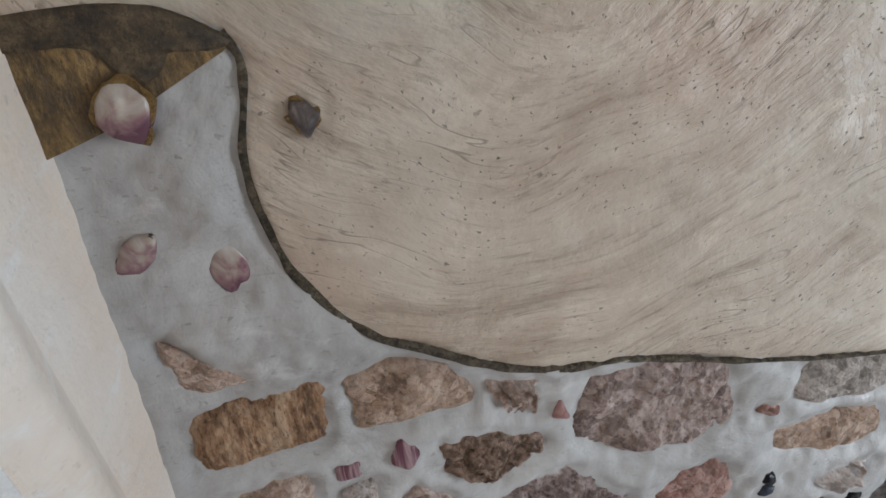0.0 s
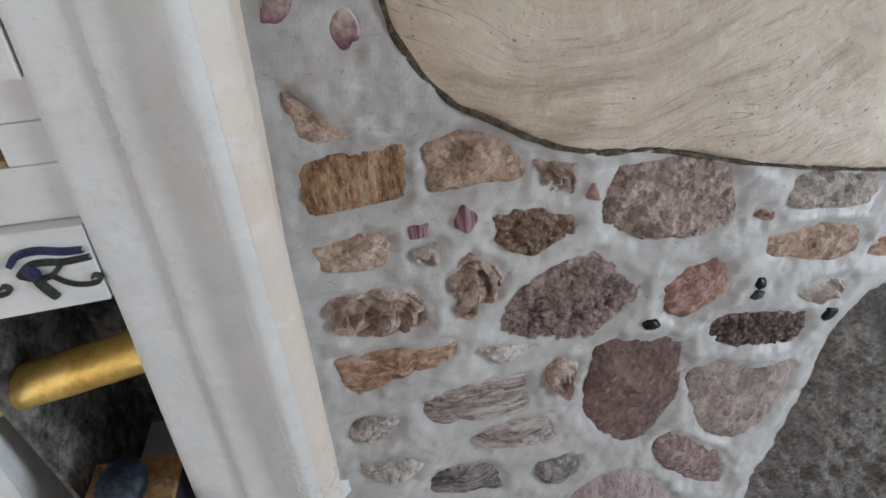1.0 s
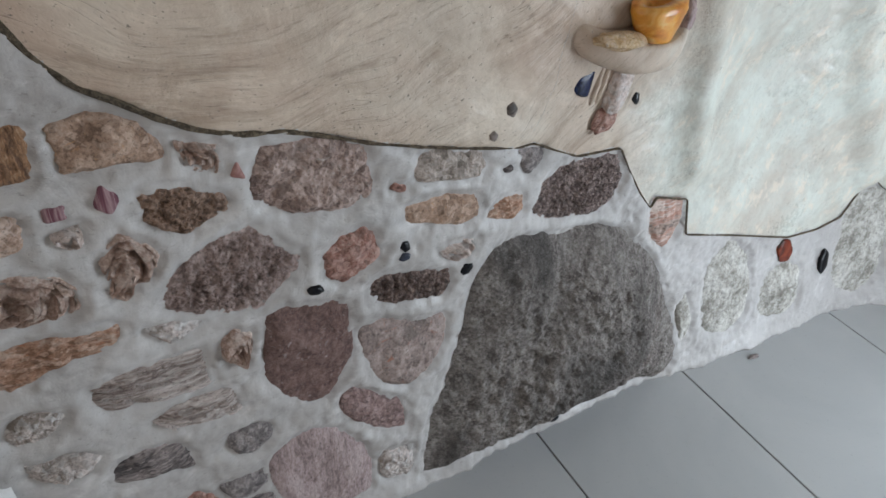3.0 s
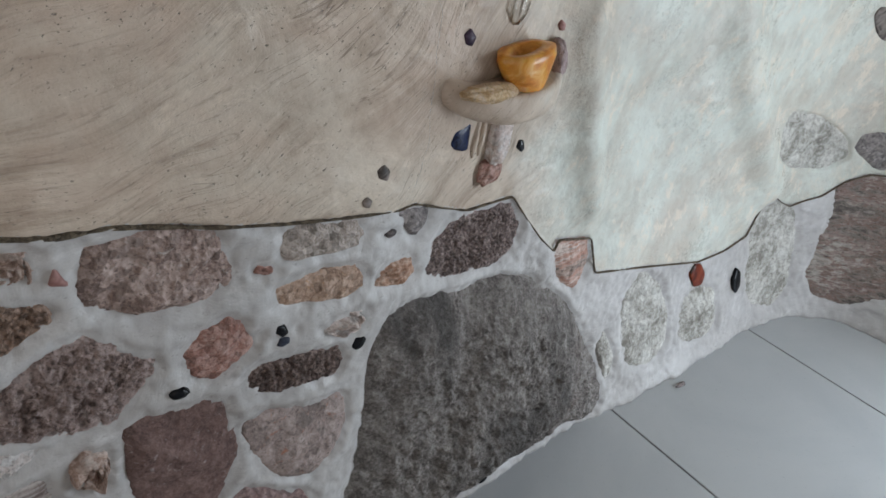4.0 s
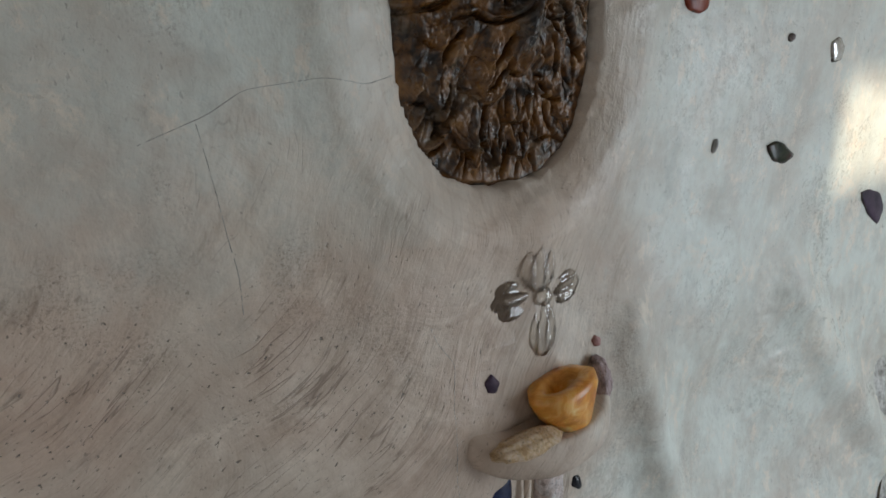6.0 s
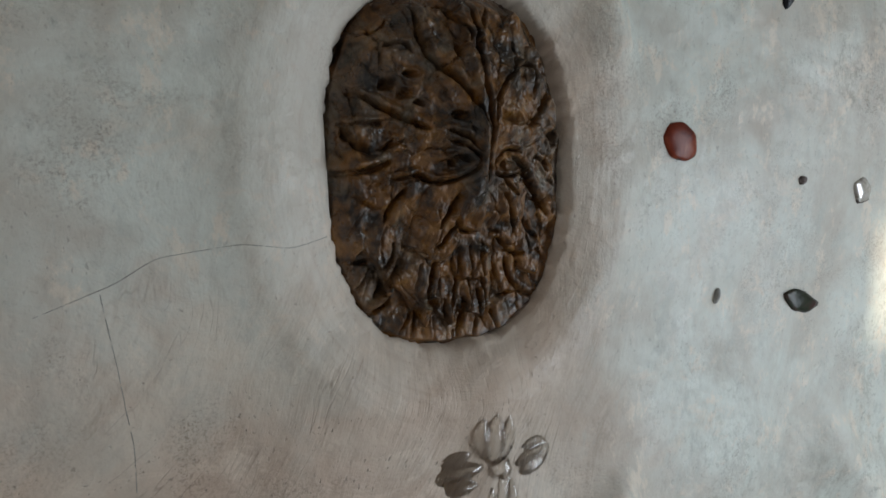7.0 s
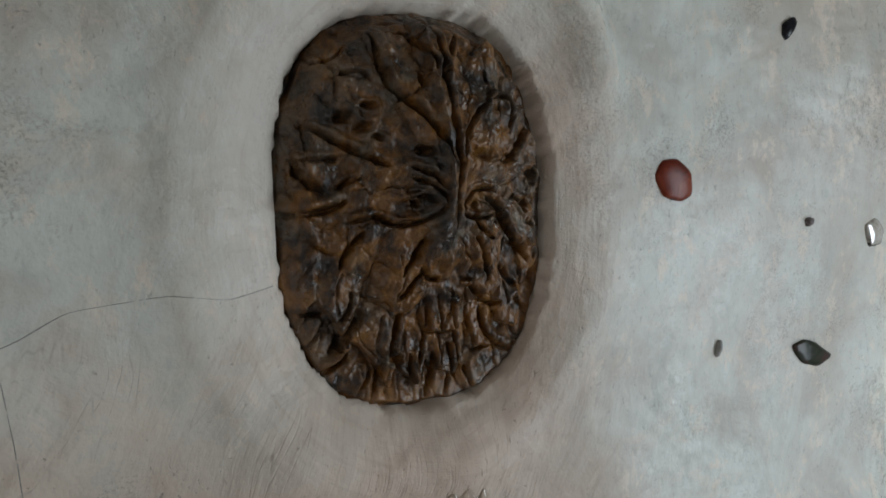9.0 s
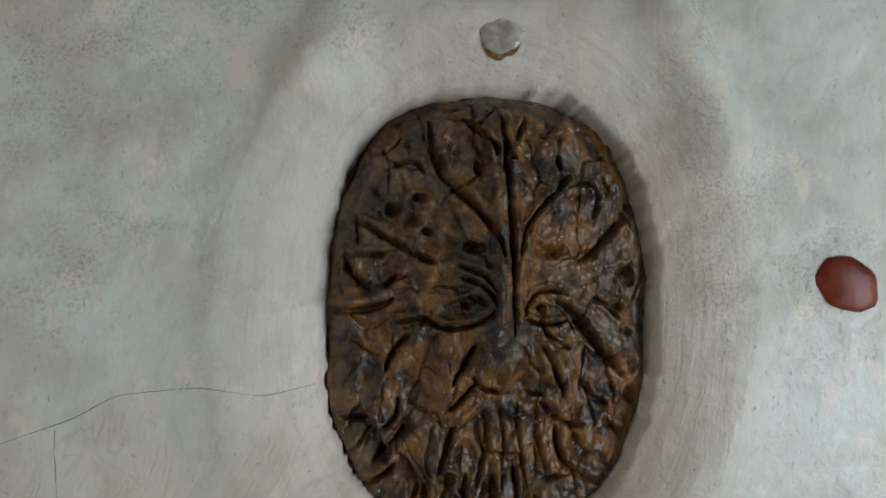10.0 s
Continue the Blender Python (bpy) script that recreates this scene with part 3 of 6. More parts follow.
def seam_gap(s, z):
    """Distance from the seam, positive above it."""
    best = np.full(s.shape, 9.0)
    inside = np.zeros(s.shape, bool)
    ring = np.vstack([SEAM, [(3.2, 9.0), (-0.30, 9.0)]])
    for k in range(len(ring)):
        a, b = ring[k], ring[(k + 1) % len(ring)]
        if k < len(SEAM) - 1:
            d = b - a
            t = np.clip(((s - a[0]) * d[0] + (z - a[1]) * d[1]) / (d @ d), 0, 1)
            best = np.minimum(best, np.hypot(s - a[0] - t * d[0], z - a[1] - t * d[1]))
        cross = (a[1] > z) != (b[1] > z)
        with np.errstate(divide='ignore', invalid='ignore'):
            at = (b[0] - a[0]) * (z - a[1]) / (b[1] - a[1]) + a[0]
        inside ^= cross & (s < at)
    return np.where(inside, best, -best)


MASK_S, MASK_Z, MASK_A, MASK_B = 0.779, 1.472, 0.155, 0.209


def mask_radius(s, z):
    u, v = (s - MASK_S) / MASK_A, (z - MASK_Z) / MASK_B
    return (np.abs(u) ** 2.6 + np.abs(v) ** 2.6) ** (1 / 2.6)


def ridge(s, z, a, b, width):
    a, b = np.array(a), np.array(b)
    d = b - a
    t = np.clip(((s - a[0]) * d[0] + (z - a[1]) * d[1]) / (d @ d), 0, 1)
    return np.exp(-((s - a[0] - t * d[0]) ** 2 + (z - a[1] - t * d[1]) ** 2) / (width * width))


def outline(corners, count, soft=1):
    """Even points along a polygon whose corners are rounded off."""
    pts = np.array(corners, float).reshape(-1, 2)
    for _ in range(soft):
        nxt = np.roll(pts, -1, 0)
        pts = np.stack([0.88 * pts + 0.12 * nxt, 0.12 * pts + 0.88 * nxt], 1).reshape(-1, 2)
    closed = np.vstack([pts, pts[:1]])
    run = np.concatenate([[0], np.cumsum(np.hypot(*np.diff(closed, axis=0).T))])
    at = np.linspace(0, run[-1], count, endpoint=False)
    return np.stack([np.interp(at, run, closed[:, 0]), np.interp(at, run, closed[:, 1])], 1)


BEDS = []


def set_stone(kind, s, z, corners):
    """A stone for the wall: kind, middle, and its corners in millimetres from there."""
    BEDS.append((kind, s, z, np.array(corners, float).reshape(-1, 2) / 1000))


set_stone("wood", -0.152, 0.893, (-57, 30, -40, 33, 9, 33, 59, 34, 59, 6, 52, -32, 15, -33, -49, -34, -59, -29, -58, 6))
set_stone("sand", -0.017, 0.893, (-57, 26, -24, 35, 9, 31, 40, 13, 55, -12, 57, -30, 45, -35, 9, -28, -26, -32, -52, -30, -53, 4))
set_stone("crystal", 0.079, 0.856, (-27, 25, -9, 22, 27, 12, 26, -4, 20, -25, 5, -24, -18, -12))
set_stone("granite", 0.230, 0.799, (-85, 64, -61, 67, -13, 61, 37, 52, 75, 28, 94, -46, 82, -64, 43, -67, -38, -50, -89, -21, -94, 8, -84, 35))
set_stone("tan", -0.169, 0.803, (-45, 22, -23, 26, 16, 26, 45, 19, 44, -18, 31, -26, -10, -24, -39, -16, -45, 6))
set_stone("quartz", -0.083, 0.782, (-17, 7, 3, 13, 16, 14, 17, -12, 5, -14, -12, -4))
set_stone("coarse", 0.049, 0.791, (-50, 31, -21, 39, 17, 34, 57, 2, 57, -15, 27, -26, 1, -39, -35, -19, -57, 3))
set_stone("crystal", -0.023, 0.728, (-23, 33, -6, 48, 15, 34, 36, 6, 22, -20, -1, -31, -13, -48, -36, -41, -33, -9, -34, 22))
set_stone("crystal", -0.148, 0.714, (-59, 35, -35, 38, 21, 35, 42, 24, 63, 0, 60, -27, 34, -38, -7, -33, -49, -22, -63, -7))
set_stone("orange", -0.132, 0.616, (-85, 34, -40, 35, 20, 34, 83, 29, 85, 6, 66, -12, -14, -4, -39, -21, -79, -35, -81, -8))
set_stone("pitted", 0.099, 0.671, (-99, 0, -83, 22, -36, 53, 3, 72, 35, 73, 64, 43, 102, 4, 97, -15, 65, -47, 32, -73, -13, -63, -82, -40, -102, -15))
set_stone("red", 0.285, 0.651, (-56, 20, -23, 41, 16, 52, 38, 34, 56, -14, 37, -28, -16, -52, -41, -39, -53, -6))
set_stone("darkred", 0.204, 0.473, (-67, 105, -36, 115, -8, 115, 32, 98, 75, 89, 76, 41, 78, -36, 58, -72, 27, -115, -11, -111, -62, -68, -78, -19, -74, 42))
set_stone("darkpit", 0.392, 0.547, (-88, 23, -74, 49, -34, 49, 32, 28, 79, 14, 88, -18, 70, -49, 5, -28, -50, -16, -85, 5))
set_stone("greyred", 0.385, 0.398, (-91, 89, -34, 92, 23, 75, 91, 49, 91, -13, 57, -63, 16, -92, -35, -66, -71, -22, -87, 37))
set_stone("slate", 0.327, 0.271, (-73, 67, -53, 85, 2, 51, 58, 0, 73, -43, 68, -85, 10, -60, -52, 2, -72, 37))
set_stone("pinkgrey", 0.214, 0.172, (-102, 80, -56, 115, -14, 127, 34, 92, 84, 25, 102, -45, 99, -124, 24, -127, -51, -99, -84, -37, -102, 33))
set_stone("pale", 0.377, 0.095, (-45, 29, -30, 55, 27, 48, 45, -30, 33, -55, -22, -40, -38, -17))
set_stone("shard", -0.034, 0.521, (-81, 26, -51, 37, 17, 37, 73, 39, 81, -3, 80, -39, 16, -33, -37, -19, -63, -24, -79, -3))
set_stone("crystal", 0.089, 0.537, (-23, 24, 3, 37, 25, 22, 22, -12, 7, -37, -12, -26, -25, -4))
set_stone("shard", 0.020, 0.437, (-70, 8, -38, 26, 18, 28, 57, 24, 70, -28, 19, -24, -47, -14))
set_stone("pale", -0.185, 0.514, (-37, 3, -16, 25, 36, 19, 37, -1, 11, -25, -30, -22))
set_stone("pale", -0.168, 0.422, (-47, 28, -27, 23, 24, 18, 47, -4, 25, -28, -15, -28, -45, -4))
set_stone("dark", -0.066, 0.357, (-64, 0, -46, 36, -9, 39, 47, 29, 57, -1, 64, -39, 8, -22, -58, -11))
set_stone("grey", 0.090, 0.330, (-38, 26, 0, 35, 39, 18, 35, -13, 3, -35, -28, -24, -39, 5))
set_stone("red", -0.067, 0.164, (-93, 78, -35, 93, 63, 86, 88, 38, 93, -30, 56, -85, 12, -93, -60, -69, -70, -20, -75, 31))
set_stone("pale", -0.183, 0.209, (-43, 23, -20, 59, 19, 47, 42, -6, 43, -59, -5, -34, -34, -5))
set_stone("grey", 0.066, 0.222, (-45, 23, -13, 30, 40, 32, 45, -17, 10, -32, -28, -21))
set_stone("dark", 0.083, 0.137, (-34, 45, 5, 42, 34, 27, 31, -41, -3, -45, -21, -17))
set_stone("mossy", 0.459, 0.766, (-75, 8, -58, 31, -13, 35, 56, 16, 75, -17, 61, -35, -34, -19, -65, -11))
set_stone("sand", 0.450, 0.682, (-79, 3, -83, 38, -16, 36, 73, 14, 83, -29, 38, -38, -21, -14, -63, -4))
set_stone("red", 0.361, 0.753, (-16, -2, -10, 11, 14, 4, 16, -10, 0, -11))
set_stone("orange", 0.593, 0.647, (-47, -8, -30, 27, 34, 24, 47, -14, 14, -27))
set_stone("quartz", 0.483, 0.595, (-46, 12, -17, 19, 37, 19, 46, -9, 22, -19, -19, -9))
set_stone("boulder", 0.831, 0.286, (-400, -274, -395, -175, -379, -68, -331, 4, -313, 116, -297, 220, -265, 285, -194, 286, -65, 254, 36, 240, 135, 198, 233, 111, 308, 11, 367, -105, 400, -218, 366, -286, 182, -277, -43, -273, -218, -265))
set_stone("grey", 0.632, 0.734, (-36, 31, -6, 34, 36, 17, 29, -15, 4, -34, -19, -7))
set_stone("basalt", 0.790, 0.632, (-125, -14, -112, 36, -75, 73, 2, 69, 91, 64, 125, 1, 106, -53, 52, -73, -48, -54, -113, -36))
set_stone("banded", 1.091, 0.478, (-62, 10, -64, 47, -59, 79, 51, 48, 64, -5, 44, -54, 22, -79, -37, -40))
set_stone("smeared", 1.408, 0.209, (-105, 35, -87, 121, -26, 151, 55, 96, 105, -20, 87, -108, 15, -151, -71, -112, -98, -45))
set_stone("smeared", 1.652, 0.137, (-96, -37, -90, 57, -26, 90, 79, 61, 96, -56, 48, -90, -59, -70))
set_stone("smeared", 2.000, 0.218, (-109, 39, -112, 183, -33, 200, 88, 148, 118, -25, 112, -133, 56, -200, -73, -133, -118, -46))
set_stone("strata", 2.317, 0.270, (-149, -134, -133, -6, -132, 179, -81, 218, 21, 200, 111, 9, 149, -117, -10, -218, -110, -206))
set_stone("smeared", 2.034, 0.597, (-135, -27, -146, 58, -132, 112, 26, 72, 124, -6, 146, -67, 90, -112, -14, -91))
set_stone("grey", 2.242, 0.559, (-63, -3, -57, 47, -15, 62, 44, 35, 63, -39, 4, -62))
set_stone("dark", 0.583, 0.730, (-16, 3, 5, 8, 16, -3, -5, -8))
set_stone("tan", -0.175, 0.969, (-32, 31, -21, 26, 10, -4, 32, -28, 8, -27, -18, -31, -29, -14, -31, 15))
set_stone("quartz", -0.407, 0.200, (-66, 37, -14, 54, 35, 53, 70, 23, 78, -43, -4, -54, -78, -32))
set_stone("pale", 0.009, 0.607, (-42, 18, 8, 16, 42, 2, 25, -13, -17, -18))
set_stone("smeared", 1.240, 0.160, (-36, 44, -2, 76, 36, -1, 28, -67, -2, -76))


def stone_gap(s, z):
    """Distance from the nearest stone's edge, negative inside."""
    best = np.full(s.shape, 0.05)
    for kind, s0, z0, corners in BEDS:
        c = outline(corners, 48) + (s0, z0)
        lo, hi = c.min(0) - 0.04, c.max(0) + 0.04
        near = np.where((s > lo[0]) & (s < hi[0]) & (z > lo[1]) & (z < hi[1]))[0]
        if not len(near):
            continue
        a, b = s[near], z[near]
        d = np.full(a.shape, 0.05)
        inside = np.zeros(a.shape, bool)
        for p, q in zip(c, np.roll(c, -1, 0)):
            e = q - p
            t = np.clip(((a - p[0]) * e[0] + (b - p[1]) * e[1]) / max(e @ e, 1e-12), 0, 1)
            d = np.minimum(d, np.hypot(a - p[0] - t * e[0], b - p[1] - t * e[1]))
            if p[1] != q[1]:
                inside ^= ((p[1] > b) != (q[1] > b)) & (a < (q[0] - p[0]) * (b - p[1]) / (q[1] - p[1]) + p[0])
        best[near] = np.minimum(best[near], np.where(inside, -d, d))
    return best


def hollow_rim(s, z, r):
    """The bowl that runs down to the oval opening, its crest, and the fall outside it."""
    du, dv = s - MASK_S, z - MASK_Z
    far = np.hypot(du, dv) + 1e-6
    d = (r - 1) * far / np.maximum(r, 0.05)
    crest = 0.068 + 0.017 * (du / far) ** 2 + 0.006 * vnoise(s * 11, z * 11, 14)
    right = smoothstep(-0.6, 0.8, du / far)
    top = 0.013 + 0.003 * right
    lip = -0.016 + 0.015 * smoothstep(-0.5, 0.9, (0.85 * du + 0.5 * dv) / far)
    bowl = lip + (top - lip) * (1 - (1 - np.clip(d / crest, 0, 1)) ** 2.1)
    fall = top * np.exp(-np.maximum(d - crest, 0) / (0.034 + 0.022 * right))
    return np.where(d < crest, bowl, fall)


def relief(s, z):
    gap = seam_gap(s, z)
    bed = stone_gap(s, z)
    up = smoothstep(-0.001, 0.0035, gap)
    thick = 0.004 + 0.010 * (1 - smoothstep(-0.1, 0.35, s))
    h = up * thick * (1 - 0.35 * np.exp(-np.abs(gap) / 0.02))
    r = mask_radius(s, z) + 0.012 * vnoise(s * 45, z * 45, 9) + 0.010 * vnoise(s * 110, z * 110, 19)
    h += hollow_rim(s, z, r) - 0.045 * (1 - smoothstep(0.965, 0.985, r))
    h += 0.012 * ridge(s, z, (0.803, 1.22), (0.803, 1.10), 0.045)
    ripple = np.hypot(s - 1.109, z - 1.501)
    h += 0.0012 * np.sin(ripple * 430) * np.exp(-(ripple / 0.055) ** 2)
    h += 0.032 * ridge(s, z, (1.50, 0.98), (1.92, 0.47), 0.060) + 0.026 * ridge(s, z, (1.00, 1.02), (1.13, 0.62), 0.045)
    h -= 0.028 * ridge(s, z, (1.30, 0.80), (1.45, 0.62), 0.14)
    h += 0.010 * ridge(s, z, (0.60, 1.20), (0.70, 0.95), 0.10) - 0.006 * np.exp(-((s + 0.055) ** 2 + (z - 1.165) ** 2) / 0.0007) * (np.sin(np.hypot(s + 0.055, z - 1.165) * 420) * 0.35 + 0.65)
    h += 0.022 * ridge(s, z, (0.985, 1.62), (0.925, 1.78), 0.032) + 0.016 * ridge(s, z, (0.61, 1.68), (0.665, 1.80), 0.034)
    h += up * (0.0030 * fbm(s * 5, z * 9, 3) + 0.0010 * fbm(s * 40, z * 60, 5, 3))
    h += (1 - up) * (0.008 * smoothstep(-0.002, 0.018, bed + 0.004 * fbm(s * 60, z * 60, 23, 3)) - 0.008 * (1 - smoothstep(-0.014, -0.005, bed)) - 0.003 + 0.0055 * fbm(s * 15, z * 17, 11) + 0.0020 * fbm(s * 70, z * 70, 17, 3))
    h += (0.017 + 0.004 * vnoise(s * 9, z * 9, 8)) * np.exp(-(z / 0.030) ** 2) - 0.010 * up * (1 - smoothstep(-0.004, 0.004, bed))
    return h


def wall_sheet(name, s0, s1, z0, z1, step, parent, label):
    ns, nz = int(round((s1 - s0) / step)) + 1, int(round((z1 - z0) / step)) + 1
    s, z = np.meshgrid(np.linspace(s0, s1, ns), np.linspace(z0, z1, nz), indexing='ij')
    s, z = s.ravel(), z.ravel()
    front = wall_place(s, z, relief(s, z))
    k = np.arange(ns * nz).reshape(ns, nz)
    faces = np.stack([k[:-1, :-1], k[1:, :-1], k[1:, 1:], k[:-1, 1:]], -1).reshape(-1, 4)
    # the niche stands above the foot at the left end
    faces = faces[~((s[faces].mean(1) < -0.335) & (z[faces].mean(1) > 0.402))]
    rim = np.concatenate([k[:, 0], k[-1, 1:], k[-2::-1, -1], k[0, -2:0:-1]])
    back = wall_place(s[rim], z[rim], -0.25)
    n = len(front)
    m = len(rim)
    sides = [(rim[i], n + i, n + (i + 1) % m, rim[(i + 1) % m]) for i in range(m)]
    verts = np.vstack([front, back])
    me = bpy.data.meshes.new(name)
    me.from_pydata(verts.tolist(), [], faces.tolist() + sides)
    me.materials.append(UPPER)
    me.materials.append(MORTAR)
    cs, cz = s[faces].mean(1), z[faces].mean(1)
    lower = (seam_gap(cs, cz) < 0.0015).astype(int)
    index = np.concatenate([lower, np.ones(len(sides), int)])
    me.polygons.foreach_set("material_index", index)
    me.polygons.foreach_set("use_smooth", [True] * len(faces) + [False] * len(sides))
    me.update()
    ob = new(name, me)
    if parent:
        ob.parent = parent
    return tagged(ob, label, "wall", kind="structure")


wall = wall_sheet("wall_north", -1.2, 3.0, 0.0, 2.4, 0.0046, None, "hand-trowelled cream plaster wall with stones set in its foot")


def wall_frame(s, z):
    """Origin and axes (along, up, out) of the wall at s, z."""
    p = wall_place(np.array([s, s + 0.004, s]), np.array([z, z, z + 0.004]))
    a = Vector(p[1] - p[0]).normalized()
    n = a.cross(Vector(p[2] - p[0])).normalized()
    if n.y > 0 and s < TURN_X:
        n = -n
    return Vector(p[0]), a, n.cross(a) if n.cross(a).z > 0 else a.cross(n), n


ROUGH = {"crystal": (0.016, 62), "quartz": (0.010, 70), "pitted": (0.0062, 120), "coarse": (0.0060, 120), "granite": (0.0075, 30), "shard": (0.005, 50),
         "darkpit": (0.0055, 120), "basalt": (0.0046, 130), "boulder": (0.007, 45), "pale": (0.005, 70), "wood": (0.0025, 90), "orange": (0.003, 60)}
LABELS = {"wood": "brown petrified wood block", "sand": "orange sandstone block", "crystal": "brown crystal cluster", "granite": "large pink granite block",
          "tan": "tan sandstone block", "quartz": "milky quartz lump", "coarse": "coarse brown stone", "orange": "long orange stone", "pitted": "pitted pinkish stone",
          "red": "red stone", "darkred": "dark red stone with white specks", "darkpit": "dark volcanic stone", "greyred": "grey stone with a rusty red edge",
          "slate": "reddish slate", "pinkgrey": "smooth pinkish grey stone", "pale": "pale limestone lump", "shard": "pale layered stone shard", "dark": "dark slate",
          "grey": "grey slate", "mossy": "greenish grey stone", "boulder": "huge dark granite boulder", "basalt": "brown basalt block", "banded": "banded stone", "smeared": "pale stone smeared with whitewash", "strata": "dark brown banded stone"}
count_of = [0]


def crystal_height(x, y, seed, spacing):
    """A cluster of blunt crystals: the upper envelope of tilted four-sided points."""
    chance = random.Random(seed)
    best = np.full(x.shape, -1.0)
    reach_x, reach_y = np.abs(x).max() + spacing, np.abs(y).max() + spacing
    for i in range(int(2 * reach_x / spacing) + 1):
        for j in range(int(2 * reach_y / spacing) + 1):
            px, py = -reach_x + (i + chance.uniform(0.0, 1.0)) * spacing, -reach_y + (j + chance.uniform(0.0, 1.0)) * spacing
            a, top = chance.uniform(0, math.pi / 2), chance.uniform(0.0, 0.80) * spacing
            dx, dy = (x - px) * math.cos(a) + (y - py) * math.sin(a), (y - py) * math.cos(a) - (x - px) * math.sin(a)
            tilt = chance.uniform(-0.5, 0.5) * dx + chance.uniform(-0.5, 0.5) * dy
            best = np.maximum(best, top + tilt - np.maximum(0.0, np.maximum(np.abs(dx), 0.8 * np.abs(dy)) - 0.20 * spacing) * 2.0)
    return best


def build_stone(kind, s, z, c, proud=0.009):
    """A stone bedded in the mortar, which laps over its ragged edge."""
    count_of[0] += 1
    seed = count_of[0] * 7
    span = np.ptp(c, axis=0).max()
    proud = min(proud, 0.06 * span + 0.003) if kind != "boulder" else 0.068
    n, rings = (760, 170) if kind == "boulder" else (int(np.clip(span * 1100, 48, 300)), int(np.clip(span * 300, 14, 110)))
    edge = outline(c, n)
    turn = 2 * math.pi * np.arange(n) / n
    edge *= 1 + min(0.05, 0.0045 / span) * fbm(2.2 * np.cos(turn) * span * 30, 2.2 * np.sin(turn) * span * 30, seed, 3)[:, None]
    rough, freq = ROUGH.get(kind, (0.0018, 60))
    steep = 1.5 if kind == 'boulder' else 2.6
    levels = [(1.05, -0.014), (1.02, -0.006)] + [(1 - 0.97 * k / rings, -0.002 + (proud + 0.002) * (1 - (1 - min(1, steep * k / rings)) ** 2)) for k in range(0, rings + 1)]
    chance = random.Random(seed)
    chip = 0.0 if kind in ("darkred", "tan", "slate") else 0.0035
    planes = [(chance.uniform(-0.3, 0.3), chance.uniform(-0.3, 0.3), chance.uniform(0.000, 0.05 * span)) for _ in range(6)]
    verts = []
    for scale, height in levels:
        q = edge * scale
        x, y = q[:, 0], q[:, 1]
        h = np.full(n, height)
        if height > -0.004:
            w = 0.35 + 0.65 * max(0.0, min(1, height / proud))
            if kind not in ("boulder", "pinkgrey", "crystal", "quartz"):
                h += w * np.clip(np.min([a * x + b * y + c for a, b, c in planes], 0), -0.6 * proud - 0.002, 0.004)
                h += w * chip * (np.abs(vnoise((s + x) * 46, (z + y) * 46, seed + 3)) - 0.35)
            if kind in ("crystal", "quartz"):
                h += w * np.maximum(crystal_height(x, y, seed, 0.024 if span > 0.06 else 0.016), -0.012) * 1.1 - w * 0.005
            elif kind == "shard":
                layer = (y + 0.12 * x) * 110 + 1.2 * fbm((s + x) * 14, (z + y) * 30, seed, 3)
                h += w * (0.006 * vnoise(np.floor(layer), np.floor(layer) * 0 + np.floor((s + x) * 22 + layer * 0.3), seed) + 0.0012 * fbm((s + x) * 60, (z + y) * 200, seed, 3))
            else:
                h += w * rough * fbm((s + x) * freq, (z + y) * freq, seed, 4)
            if kind == "boulder":
                across = (s + x) * 0.93 - (z + y) * 0.37
                h += w * (0.034 * vnoise(across * 8, (z + y) * 1.8, 3) + 0.010 * vnoise(across * 19, (z + y) * 5, 8) + 0.0035 * fbm((s + x) * 70, (z + y) * 70, 6, 3))
            if kind == "wood":
                h += w * 0.0016 * fbm((s + x) * 160, (z + y) * 26, seed, 3)
        verts.append(wall_place(s + x, z + y, h))
    verts = np.vstack(verts)
    m = len(levels)
    faces = [(a * n + i, a * n + (i + 1) % n, (a + 1) * n + (i + 1) % n, (a + 1) * n + i) for a in range(m - 1) for i in range(n)]
    faces.append([(m - 1) * n + i for i in range(n)])
    mid = wall_place(s, z)
    ob = mesh_object("stone", verts - mid, faces, ROCK[kind], wall, True, LABELS[kind])
    if kind in ("crystal", "quartz", "shard"):
        creased(ob, 24)
    ob.location = mid
    return ob


def crevice(ob, s, z, edge, bed, width, mat, seed, cover):
    """The dark gap that opens here and there between a stone and its bed."""
    n = len(edge)
    out = edge / np.maximum(np.hypot(*edge.T), 1e-6)[:, None]
    a = 2 * math.pi * np.arange(n) / n
    w = width * np.clip(cover + 1.3 * vnoise(2.4 * np.cos(a) + seed, 2.4 * np.sin(a), seed) + 0.6 * vnoise(np.arange(n) * 0.5, np.zeros(n), seed + 2), 0.0, 1.3)
    rows = [wall_place(s + q[:, 0], z + q[:, 1], h) for q, h in ((edge - out * 0.003, bed - 0.004), (edge - out * 0.0012, bed + 0.0008), (edge + out * (w - 0.001)[:, None], bed + 0.0012), (edge + out * (w - 0.0005)[:, None], bed - 0.004))]
    faces = [(k * n + i, k * n + (i + 1) % n, (k + 1) * n + (i + 1) % n, (k + 1) * n + i) for k in range(3) for i in range(n)]
    gap = mesh_object("crevice", np.vstack(rows) - wall_place(s, z), faces, mat, None, True)
    gap.parent = ob
    return gap


